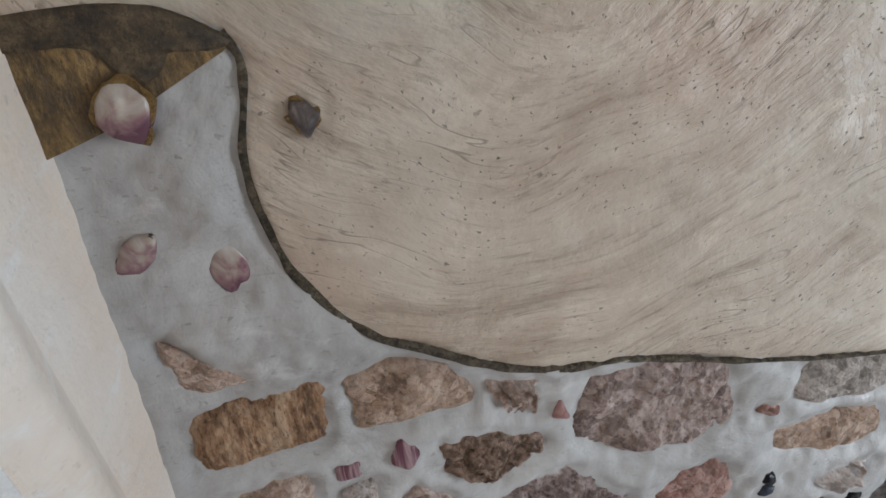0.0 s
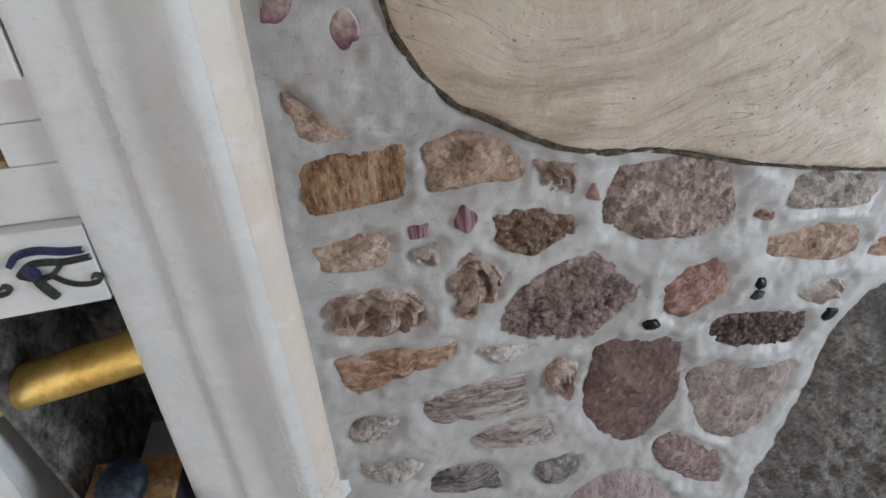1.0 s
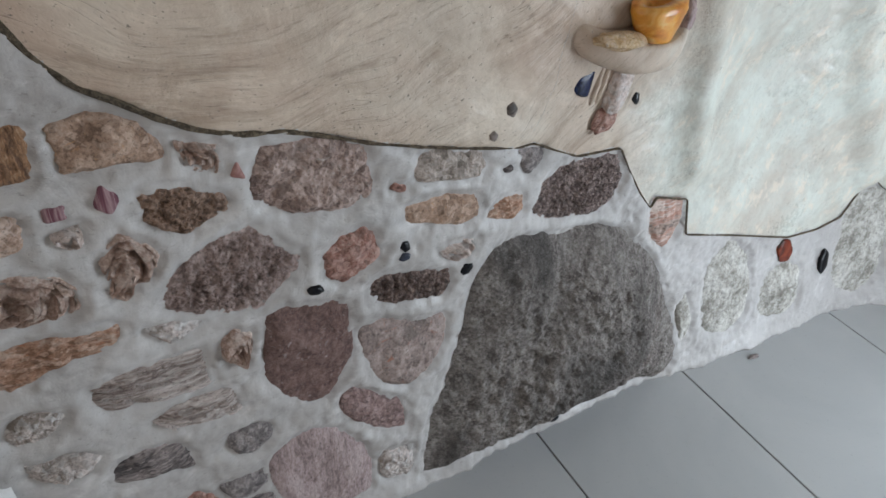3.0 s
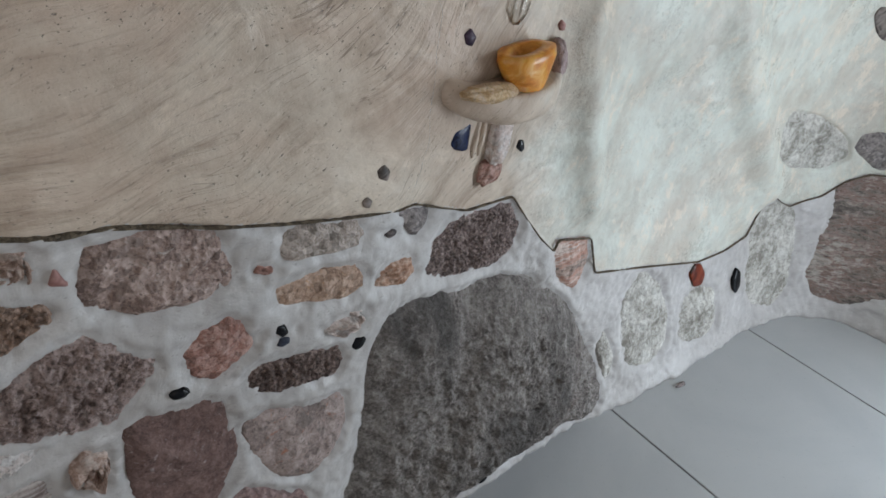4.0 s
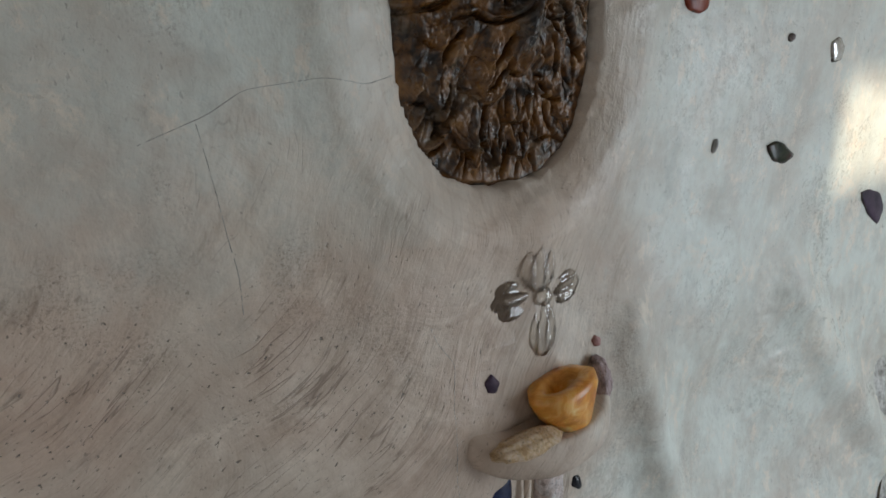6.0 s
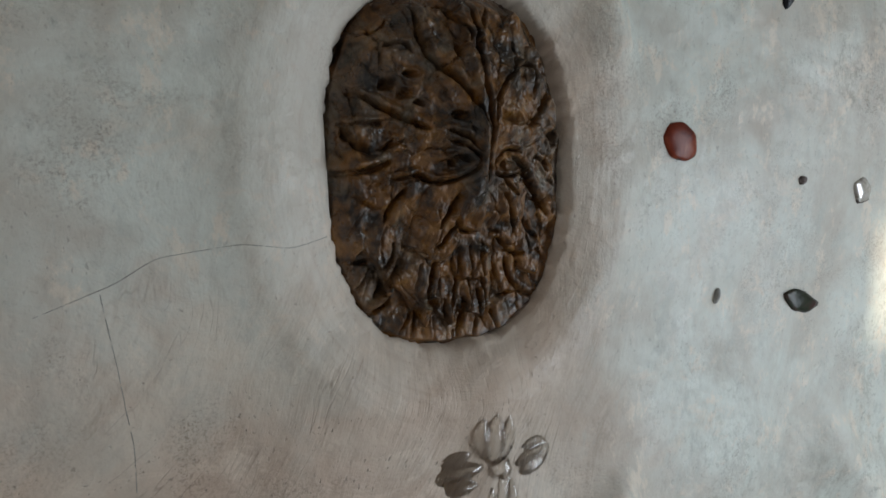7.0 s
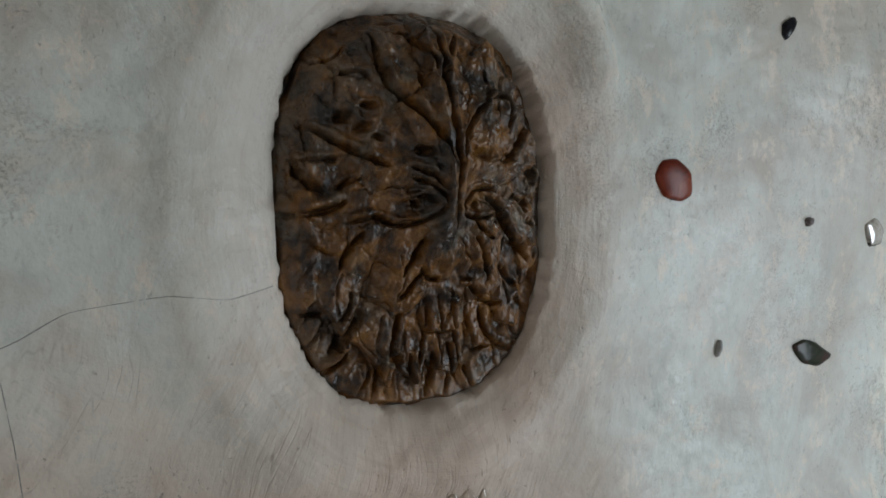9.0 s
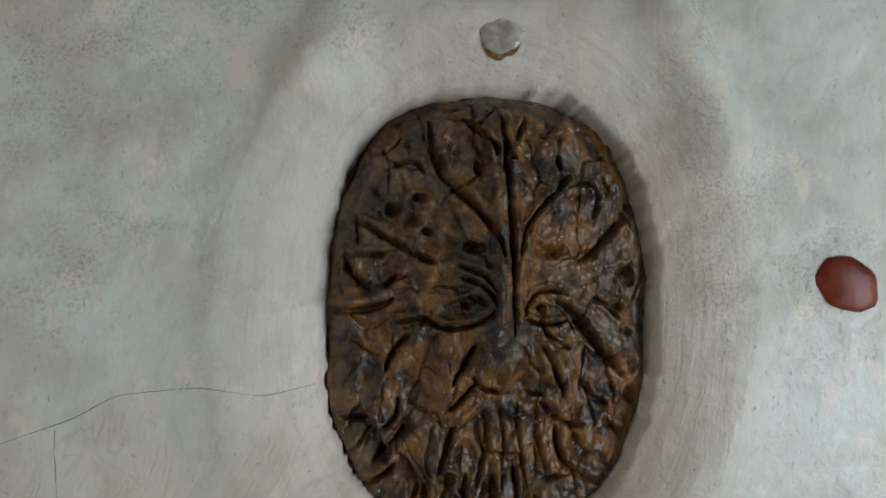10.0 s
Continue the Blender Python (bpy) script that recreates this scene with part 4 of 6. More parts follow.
def set_gem(kind, s, z, corners, proud=0.005):
    """A polished pebble or gem pressed into the plaster; corners in millimetres from its middle."""
    c = np.array(corners, float).reshape(-1, 2) / 1000
    n = 24
    edge = outline(c, n)
    bed = max(float(relief(np.array([s]), np.array([z]))[0]), 0.016 if z > 1.17 and s < -0.12 else -1.0) + (0.002 if s > 0.95 else 0.0)
    levels = [(1.0, -0.006)] + [(math.cos(a), bed + proud * math.sin(a)) for a in np.linspace(0.0, 1.45, 7)]
    verts = np.vstack([wall_place(s + edge[:, 0] * k, z + edge[:, 1] * k, np.full(n, h)) for k, h in levels])
    m = len(levels)
    faces = [(a * n + i, a * n + (i + 1) % n, (a + 1) * n + (i + 1) % n, (a + 1) * n + i) for a in range(m - 1) for i in range(n)]
    faces.append([(m - 1) * n + i for i in range(n)])
    mid = wall_place(s, z)
    ob = mesh_object("gem", verts - mid, faces, GEM[kind], wall, True, GEM[kind].name.replace("_", " "))
    ob.location = mid
    if kind in ("amethyst", "carnelian", "green", "smoky", "clear", "purple"):
        gilt = (z > 1.1 and s < 0) or (kind == "clear" and s < 1)
        crevice(ob, s, z, edge, bed + 0.0 * edge[:, 0], 0.0034 if gilt else 0.0022, GILT if gilt else CREVICE, int(s * 90) % 50, 0.45 if gilt else 0.1)
    return ob


def ribbon(name, path, width, thick, mat, parent, label="", out=None, on_relief=False):
    """A thin raised line that follows points given on the wall."""
    pts = np.array(path, float)
    run = np.concatenate([[0], np.cumsum(np.hypot(*np.diff(pts, axis=0).T))])
    at = np.arange(0, run[-1], 0.006)
    p = np.stack([np.interp(at, run, pts[:, 0]), np.interp(at, run, pts[:, 1])], 1)
    for _ in range(2):
        p[1:-1] = 0.25 * p[:-2] + 0.5 * p[1:-1] + 0.25 * p[2:]
    d = np.gradient(p, axis=0)
    d /= np.hypot(*d.T)[:, None]
    w = width(p[:, 0]) * (1 + 0.35 * vnoise(at * 60, at * 0, 2)) if callable(width) else np.full(len(p), width)
    side = np.stack([-d[:, 1], d[:, 0]], 1) * (w / 2)[:, None]
    rows = []
    for k, h in ((1.0, -0.004), (1.0, thick * 0.6), (0.4, thick), (-0.4, thick), (-1.0, thick * 0.6), (-1.0, -0.004)):
        q = p + side * k
        lift = relief(q[:, 0], q[:, 1]) if on_relief else (out(q[:, 0]) if out else 0.0)
        rows.append(wall_place(q[:, 0], q[:, 1], lift + h))
    n = len(p)
    faces = [(a * n + i, a * n + i + 1, (a + 1) * n + i + 1, (a + 1) * n + i) for a in range(5) for i in range(n - 1)]
    return mesh_object(name, np.vstack(rows), faces, mat, parent, True, label)


ribbon("seam", SEAM[4:-2], lambda s: 0.0028 + 0.0030 * (1 - smoothstep(0.0, 0.5, s)), 0.0012, GROOVE, wall, "dark brown seam between plaster and stonework",
       lambda s: 0.0062 + 0.0035 * (1 - smoothstep(-0.1, 0.35, s)) + 0.003 * smoothstep(0.9, 1.1, s))

# ---- floor, ceiling and the rest of the room ----
def floor_tiles():
    bed = part("floor", box((-2.3, -2.7, -0.12), (3.2, 0.75, -0.008), 0), GROUT, None)
    tagged(bed, "smooth grey cement tile floor with thin dark joints", "floor", kind="structure")
    xs = [-2.3, -1.75, -1.25, -0.75, -0.25, 0.25, 0.755, 1.262, 1.925, 2.5, 3.2]
    ys = [-2.7, -2.3, -1.7, -1.1, -0.5, 0.75]
    g = 0.0022
    for x0, x1 in zip(xs, xs[1:]):
        for y0, y1 in zip(ys, ys[1:]):
            bm = box((x0 + g, y0 + g, -0.012), (x1 - g, y1 - g, 0.0), 0.0012, 1)
            for v in bm.verts:
                v.co.x += -0.085 * (v.co.y - 0.32)
            part("tile", bm, TILE, bed)
    return bed


floor_tiles()


def plain_wall(name, lo, hi, label, mat=None):
    return tagged(part(name, box(lo, hi, 0), mat or ROOM, None), label, "wall", kind="structure")


# Unseen wall, added to keep the sun out of the wide window.
plain_wall("sun_screen_wall", (-5.0, -4.3, 0), (2.02, -4.0, 2.75), "unseen plaster wall added to keep the sun off the window")
plain_wall("wall_west_far", (-2.5, -2.9, 0), (-2.3, -1.75, 2.6), "plain cream plaster wall beside the west door")
plain_wall("wall_west_near", (-2.5, -0.75, 0), (-2.3, 0.75, 2.6), "plain cream plaster wall beside the west door")
plain_wall("wall_west_top", (-2.5, -1.75, 2.1), (-2.3, -0.75, 2.6), "plain cream plaster wall over the west door")
plain_wall("wall_south_low", (-2.3, -2.9, 0), (3.4, -2.7, 0.9), "plain cream plaster wall below the window")
plain_wall("wall_south_west", (-2.3, -2.9, 0.9), (-1.15, -2.7, 2.6), "plain cream plaster wall beside the window")
plain_wall("wall_south_top", (-1.15, -2.9, 2.2), (1.9, -2.7, 2.6), "plain cream plaster wall over the window")
plain_wall("wall_south_east", (0.45, -2.9, 0.9), (1.90, -2.7, 2.2), "plain cream plaster wall beside the window")
# Unseen slot, added and sized so the sun falls as one patch.
plain_wall("wall_south_slot", (1.90, -2.9, 0.9), (2.24, -2.7, 2.03), "plain cream plaster wall under the added light slot")
plain_wall("wall_south_slot_top", (1.9, -2.9, 2.28), (2.24, -2.7, 2.6), "plain cream plaster wall over the added light slot")
plain_wall("wall_south_end", (2.24, -2.9, 0.9), (3.4, -2.7, 2.6), "plain cream plaster wall end")
plain_wall("wall_east_far", (2.6, -2.7, 0), (2.8, -1.40, 2.6), "plain cream plaster wall beside the door")
plain_wall("wall_east_near", (2.6, -0.52, 0), (2.8, -0.35, 2.6), "plain cream plaster wall beside the door")
plain_wall("wall_east_top", (2.6, -1.40, 2.1), (2.8, -0.52, 2.6), "plain cream plaster wall over the door")
plain_wall("wall_north_west", (-2.3, 0.60, 0), (-0.2, 0.75, 2.6), "plain cream plaster wall behind the niche")
tagged(part("ceiling", box((-2.5, -2.9, 2.6), (3.4, 0.95, 2.75), 0), ROOM, None), "plain cream plaster ceiling", "ceiling", kind="structure")
plain_wall("wall_north_top", (-0.3, 0.30, 2.39), (3.2, 0.75, 2.6), "plain cream plaster wall top")

# ---- stones and gems of the wall ----
for bed_kind, bed_s, bed_z, bed_corners in BEDS:
    build_stone(bed_kind, bed_s, bed_z, bed_corners)
set_gem("striped", -0.087, 0.819, (-13, 9, 13, 10, 12, -9, -13, -10))
set_gem("striped", -0.031, 0.827, (-5, 21, 17, 4, 2, -21, -17, -6))
set_gem("rose", 0.122, 0.833, (-11, -6, 1, 14, 11, -14))
set_gem("black", 0.217, 0.610, (-15, 3, -7, 10, 7, 6, 15, -5, 5, -10, -10, -7))
set_gem("black", 0.373, 0.643, (-12, 3, -4, 12, 8, 7, 12, -8, 1, -12))
set_gem("blue", 0.375, 0.620, (-12, -2, -3, 8, 12, 5, 10, -6, -3, -8))
set_gem("black", 0.508, 0.552, (-16, -1, -8, 12, 12, 13, 16, 0, 5, -13, -8, -13))
set_gem("amethyst", -0.192, 1.079, (-18, -9, -7, 10, 4, 15, 18, 12, 13, -5, 0, -15, -15, -12))
set_gem("amethyst", -0.134, 1.052, (-16, 3, -5, 19, 5, 25, 16, 4, 15, -13, -2, -25, -12, -11))
set_gem("amethyst", -0.161, 1.181, (-14, 11, -5, 21, 8, 20, 18, 7, 15, -7, 6, -21, -11, -13, -18, -3))
set_gem("smoky", -0.052, 1.156, (-9, 15, 1, 12, 11, 2, -1, -15, -11, 2), 0.011)
set_gem("carnelian", 1.629, 0.271, (-38, 12, -23, 39, 10, 32, 38, -9, 27, -39, -14, -34))
set_gem("black", 1.830, 0.195, (-21, 8, -6, 43, 17, 23, 21, -22, -2, -43, -18, -25))
set_gem("purple", 0.713, 1.030, (-13, 5, 0, 14, 13, -2, 4, -14, -9, -9))
set_gem("rose", 0.922, 1.024, (-10, 3, -3, 10, 10, 2, 9, -10, -4, -8))
set_gem("agate", 0.722, 0.862, (-23, 6, -18, 21, -6, 26, 21, 27, 21, 0, 20, -27, 6, -25, -12, -17, -21, -6))
set_gem("blackdrop", 0.882, 0.807, (-12, 0, -7, 15, 6, 11, 12, -8, 6, -15))
set_gem("purple", 1.790, 1.094, (-61, 41, -31, 46, 28, 31, 61, -7, 44, -46, -14, -9))
set_gem("mixed", 2.107, 0.928, (-33, 25, -26, 50, 3, 43, 33, -14, 30, -50, 1, -29))
set_gem("grey", 1.947, 1.064, (-57, -9, -40, 16, 57, -3, 0, -16))
set_gem("carnelian", 1.109, 1.501, (-31, 4, -19, 24, 5, 27, 29, 10, 31, -17, 15, -27, -14, -21))
set_gem("green", 1.391, 1.252, (-46, 14, -17, 22, 9, 12, 46, -10, 18, -22, -21, -15))
set_gem("smoky", 1.371, 1.443, (-8, 2, -2, 7, 8, 4, 7, -5, -3, -7))
set_gem("grey", 1.199, 1.279, (-6, -7, -1, 11, 5, 12, 6, -1, -2, -12))
set_gem("blackdrop", 1.318, 1.706, (-14, -10, -13, 5, 6, 17, 14, 10, 6, -5, -6, -17))
set_gem("clear", 1.526, 1.424, (-25, 10, 1, 22, 25, 3, 20, -19, -7, -22))
set_gem("clear", 0.782, 1.722, (-21, 7, 1, 20, 21, 8, 17, -11, -2, -20, -18, -12))
set_gem("mixed", 0.534, 0.805, (-10, 5, 0, 10, 10, 1, 4, -10, -7, -5))
set_gem("mixed", 0.567, 0.843, (-13, 8, 1, 15, 13, 1, 7, -15, -10, -6))
set_gem("blue", 0.795, 0.030, (-23, 9, -14, 24, 12, 15, 23, -11, 8, -24, -9, -17))
set_gem("black", 0.813, 0.014, (-15, -3, -6, 7, 9, 8, 15, 0, 6, -8, -8, -8))
for crack in (((0.629, 1.125), (0.637, 1.104), (0.659, 1.072), (0.651, 1.021), (0.652, 0.964), (0.649, 0.922), (0.654, 0.875), (0.636, 0.816), (0.619, 0.789)),
              ((0.621, 1.404), (0.580, 1.395), (0.532, 1.403), (0.458, 1.395), (0.424, 1.375), (0.393, 1.364), (0.36, 1.352)),
              ((0.412, 1.368), (0.415, 1.345), (0.421, 1.300), (0.425, 1.260), (0.429, 1.231), (0.428, 1.187))):
    ribbon("crack", crack, lambda a: 0.0007 + 0 * a, 0.0001, HAIRLINE, wall, "hairline crack", on_relief=True)

# ---- the glazed relief in its oval hollow ----
CUTS, HOLES = [], []


def carve(width, depth, *line):
    """A cut drawn with the tool: its width and depth, and its course over the oval, whose rim is at 1."""
    CUTS.append((width, depth, np.array(line).reshape(-1, 2)))


def hole(u, v, wide, high):
    HOLES.append((u, v, wide, high))


carve(0.016, 1.0, -0.01, 0.89, 0.01, 0.78, 0.02, 0.67, 0.03, 0.49, 0.04, 0.32, 0.05, 0.14, 0.07, 0.03, 0.09, -0.11)
carve(0.023, 1.0, -0.40, 0.80, -0.38, 0.66, -0.35, 0.58, -0.28, 0.50, -0.16, 0.41, -0.08, 0.34, -0.03, 0.28, -0.00, 0.20)
carve(0.013, 0.8, -0.21, 0.81, -0.14, 0.76, -0.05, 0.68, -0.02, 0.63)
carve(0.013, 0.7, 0.14, 0.80, 0.09, 0.70)
carve(0.013, 0.9, 0.39, 0.57, 0.32, 0.49, 0.21, 0.41, 0.15, 0.35, 0.11, 0.30, 0.09, 0.21)
carve(0.019, 1.0, -0.84, 0.39, -0.75, 0.35, -0.65, 0.30, -0.53, 0.25, -0.43, 0.20, -0.35, 0.18)
carve(0.013, 0.8, -0.24, 0.17, -0.13, 0.14, -0.07, 0.11, -0.03, 0.06)
carve(0.019, 0.9, 0.76, 0.41, 0.70, 0.36, 0.60, 0.29, 0.52, 0.23, 0.43, 0.20)
carve(0.019, 0.9, -0.87, 0.22, -0.84, 0.16, -0.78, 0.11, -0.71, 0.07)
carve(0.013, 0.6, -0.90, 0.23, -0.78, 0.22, -0.64, 0.22)
carve(0.016, 0.7, -0.63, 0.09, -0.58, 0.12, -0.51, 0.13)
carve(0.023, 1.0, -0.98, -0.01, -0.87, -0.02, -0.74, -0.01, -0.63, 0.01, -0.58, 0.04)
carve(0.016, 0.9, -0.57, -0.06, -0.48, -0.05, -0.42, -0.04, -0.35, -0.07, -0.26, -0.09, -0.14, -0.07, -0.06, -0.04, -0.03, -0.00)
carve(0.013, 0.8, -0.03, -0.00, -0.04, 0.04, -0.09, 0.08, -0.15, 0.11, -0.22, 0.12)
carve(0.010, 0.5, -0.26, 0.02, -0.20, 0.04, -0.13, 0.04, -0.08, 0.01)
carve(0.023, 1.0, -0.49, -0.11, -0.55, -0.15, -0.59, -0.21, -0.62, -0.27)
carve(0.019, 1.0, -0.12, -0.15, -0.17, -0.22, -0.24, -0.32)
carve(0.013, 0.8, -0.11, -0.31, -0.18, -0.38, -0.25, -0.42)
carve(0.013, 0.8, -0.13, -0.28, -0.08, -0.33, 0.02, -0.35, 0.10, -0.35)
carve(0.013, 0.7, 0.29, -0.36, 0.20, -0.35)
carve(0.013, 0.8, 0.14, -0.03, 0.16, 0.03, 0.20, 0.07, 0.30, 0.08, 0.39, 0.06)
carve(0.013, 0.8, 0.15, -0.04, 0.21, -0.06, 0.32, -0.06, 0.41, -0.04)
carve(0.023, 1.0, 0.32, 0.04, 0.41, 0.00, 0.50, -0.06, 0.58, -0.13, 0.70, -0.21, 0.79, -0.28)
carve(0.019, 0.8, 0.25, -0.15, 0.31, -0.21, 0.36, -0.28, 0.41, -0.35)
carve(0.016, 0.7, -0.54, -0.38, -0.55, -0.46, -0.62, -0.51)
carve(0.026, 1.0, -0.50, -0.51, -0.58, -0.58, -0.68, -0.66)
carve(0.019, 0.9, -0.21, -0.49, -0.24, -0.55, -0.27, -0.63, -0.30, -0.71)
carve(0.023, 1.0, 0.39, -0.50, 0.40, -0.60, 0.45, -0.67, 0.56, -0.73, 0.68, -0.76, 0.81, -0.80)
carve(0.019, 0.8, 0.28, -0.39, 0.36, -0.45, 0.48, -0.50, 0.56, -0.49)
carve(0.019, 0.8, 0.68, -0.48, 0.79, -0.53, 0.88, -0.61)
carve(0.016, 0.7, -0.89, -0.47, -0.72, -0.47)
carve(0.016, 0.8, -0.76, -0.76, -0.62, -0.73, -0.55, -0.67)
carve(0.013, 0.4, -0.05, -0.43, -0.02, -0.55, -0.05, -0.68, -0.09, -0.80)
carve(0.013, 0.4, 0.04, -0.42, 0.08, -0.58, 0.07, -0.78)
carve(0.013, 0.4, 0.14, -0.45, 0.18, -0.63, 0.23, -0.79)
carve(0.013, 0.4, 0.25, -0.47, 0.30, -0.61, 0.35, -0.74)
carve(0.016, 0.7, 0.55, 0.06, 0.66, 0.02, 0.75, -0.03)
carve(0.016, 0.7, 0.52, -0.30, 0.61, -0.38, 0.72, -0.41)
carve(0.013, 0.6, 0.38, 0.51, 0.51, 0.55, 0.59, 0.49, 0.54, 0.38)
carve(0.013, 0.6, -0.63, 0.59, -0.48, 0.62, -0.42, 0.56)
carve(0.013, 0.6, -0.80, 0.73, -0.71, 0.67, -0.60, 0.68, -0.55, 0.74)
carve(0.013, 0.7, 0.23, -0.04, 0.30, -0.13, 0.43, -0.16)
carve(0.019, 0.9, -0.77, -0.75, -0.66, -0.74, -0.57, -0.68)
carve(0.019, 0.9, -0.36, -0.73, -0.38, -0.84, -0.42, -0.94)
carve(0.016, 0.8, -0.14, -0.71, -0.16, -0.80, -0.10, -0.88)
carve(0.016, 0.8, 0.01, -0.71, 0.03, -0.82, -0.02, -0.94)
carve(0.016, 0.8, 0.28, -0.81, 0.36, -0.96)
carve(0.016, 0.8, 0.56, -0.85, 0.63, -0.97)
carve(0.019, 0.8, -0.52, -0.89, -0.44, -0.81, -0.41, -0.75)
carve(0.016, 0.8, 0.14, -0.68, 0.17, -0.84, 0.11, -0.98)
carve(0.013, 0.7, -0.87, -0.64, -0.76, -0.59, -0.70, -0.51)
carve(0.016, 0.8, 0.70, -0.73, 0.80, -0.81)
hole(-0.14, 0.24, 0.045, 0.022)
hole(0.26, 0.24, 0.077, 0.029)
hole(0.06, 0.62, 0.023, 0.012)
hole(-0.33, 0.60, 0.026, 0.022)
hole(-0.13, 0.56, 0.023, 0.039)
hole(-0.59, 0.41, 0.042, 0.024)
hole(-0.48, 0.36, 0.045, 0.022)
hole(-0.41, 0.31, 0.039, 0.019)
hole(-0.45, 0.46, 0.052, 0.017)
hole(0.36, 0.53, 0.029, 0.019)
hole(-0.95, 0.37, 0.058, 0.039)
hole(0.79, 0.42, 0.052, 0.031)
hole(0.78, 0.16, 0.055, 0.036)
hole(0.66, 0.54, 0.071, 0.043)
hole(0.52, 0.81, 0.052, 0.022)
hole(0.66, 0.68, 0.032, 0.019)
hole(0.75, 0.01, 0.045, 0.029)
hole(0.82, -0.09, 0.045, 0.024)
hole(0.33, 0.61, 0.016, 0.024)
hole(-0.58, 0.83, 0.029, 0.019)
hole(-0.76, 0.71, 0.029, 0.017)
hole(0.24, 0.01, 0.032, 0.022)
hole(-0.19, 0.02, 0.029, 0.017)
hole(0.85, -0.23, 0.045, 0.034)
hole(0.88, -0.38, 0.032, 0.039)
hole(-0.24, 0.87, 0.071, 0.014)
hole(-0.85, 0.17, 0.032, 0.029)
hole(-0.26, -0.72, 0.056, 0.024)
hole(-0.05, -1.00, 0.048, 0.021)
hole(0.71, 0.03, 0.056, 0.030)


def leaf_relief():
    n, k = 760, 250
    th = np.linspace(0, 2 * math.pi, n, endpoint=False)
    e = 1 / (np.abs(np.cos(th)) ** 2.6 + np.abs(np.sin(th)) ** 2.6) ** (1 / 2.6)
    rr = np.linspace(1.05, 0.01, k)[:, None]
    u, v = (rr * e * np.cos(th)).ravel(), (rr * e * np.sin(th)).ravel()
    rad = np.hypot(u, v)
    cu, cv = 0.13, 0.05
    fu = 0.139 + 1.195 * u
    face = np.exp(-((fu - cu) / 0.42) ** 2 - ((v - 0.02) / 0.42) ** 2)
    h = 0.075 * np.exp(-((u - 0.03) / 0.75) ** 2 - ((v - 0.2) / np.where(v > 0.2, 0.95, 0.55)) ** 2)
    h += 0.022 * np.exp(-((fu - cu) / (0.05 + 0.06 * smoothstep(0.25, -0.3, v))) ** 2) * smoothstep(-0.40, -0.14, v) * (1 - 0.85 * smoothstep(-0.2, 0.3, v))
    h += 0.008 * np.exp(-((fu - cu + 0.10 * v) / 0.030) ** 2) * smoothstep(-0.05, 0.15, v)
    for side_of in (-0.11, 0.11):
        h += 0.011 * np.exp(-((fu - cu - side_of) / 0.055) ** 2 - ((v + 0.27) / 0.055) ** 2)
    for side_of in (-1, 1):
        h += 0.010 * np.exp(-((v + 0.38 + 0.35 * np.abs(fu - cu)) / 0.035) ** 2 - ((fu - cu - 0.16 * side_of) / 0.11) ** 2)
    h += 0.008 * np.exp(-((fu - 0.40) / 0.22) ** 2 - ((v - 0.17) / 0.05) ** 2) + 0.008 * np.exp(-((fu + 0.08) / 0.22) ** 2 - ((v - 0.18) / 0.05) ** 2)
    h += 0.009 * np.exp(-((fu - 0.48) / 0.13) ** 2 - ((v + 0.20) / 0.12) ** 2) + 0.008 * np.exp(-((fu + 0.22) / 0.15) ** 2 - ((v + 0.22) / 0.11) ** 2)
    h -= 0.011 * np.exp(-((fu + 0.10) / 0.12) ** 2 - ((v - 0.04) / 0.06) ** 2) + 0.011 * np.exp(-((fu - 0.39) / 0.12) ** 2 - ((v - 0.03) / 0.06) ** 2)
    for a, b in ((-0.10, 0.045), (0.38, 0.035)):
        h += 0.010 * np.exp(-((fu - a) / 0.055) ** 2 - ((v - b) / 0.032) ** 2)
    wu, wv = u + 0.035 * fbm(u * 6, v * 6, 41, 4), v + 0.028 * fbm(u * 6, v * 6, 47, 4)
    # overlapping leaf lobes that spread from the middle
    rng = random.Random(5)
    first, second, lobe, tilt = np.full(u.shape, 9.0), np.full(u.shape, 9.0), np.zeros(u.shape), np.zeros(u.shape)
    for ring, (reach, many) in enumerate(((0.96, 20), (0.72, 15), (0.46, 8))):
        for q in range(many):
            a = 2 * math.pi * (q + 0.5 * (ring % 2) + 0.35 * rng.random()) / many
            x0, y0 = reach * math.cos(a) * (0.93 + 0.14 * rng.random()) + 0.03, reach * math.sin(a) * (0.93 + 0.14 * rng.random())
            out = math.atan2(y0 - cv, x0 - cu) + rng.uniform(-0.6, 0.6)
            if y0 < -0.3:
                out = -math.pi / 2 + rng.uniform(-0.5, 0.5) + 0.4 * (x0 - cu)
            du, dv = wu - x0, wv - y0
            p, w = du * math.cos(out) + dv * math.sin(out), -du * math.sin(out) + dv * math.cos(out)
            w = w + rng.uniform(-2.0, 2.0) * p * p
            dist = np.hypot(0.62 * p, w)
            nearer = dist < first
            second = np.where(nearer, first, np.minimum(second, dist))
            first = np.where(nearer, dist, first)
            lobe = np.where(nearer, rng.uniform(0.0, 0.012), lobe)
            tilt = np.where(nearer, 0.035 * p - 0.004 * np.exp(-(w / 0.010) ** 2) * (np.abs(p) < 0.10) - 0.35 * w * w, tilt)
    leaves = 0.8 * lobe + np.clip(tilt, -0.010, 0.008) - 0.009 * np.exp(-((second - first) / 0.009) ** 2) * (0.10 + 0.90 * smoothstep(-0.15, 0.35, fbm(u * 5, v * 5, 83, 2)))
    calm = np.exp(-((fu - cu) / 0.65) ** 2 - ((v - 0.25) / 0.50) ** 2)
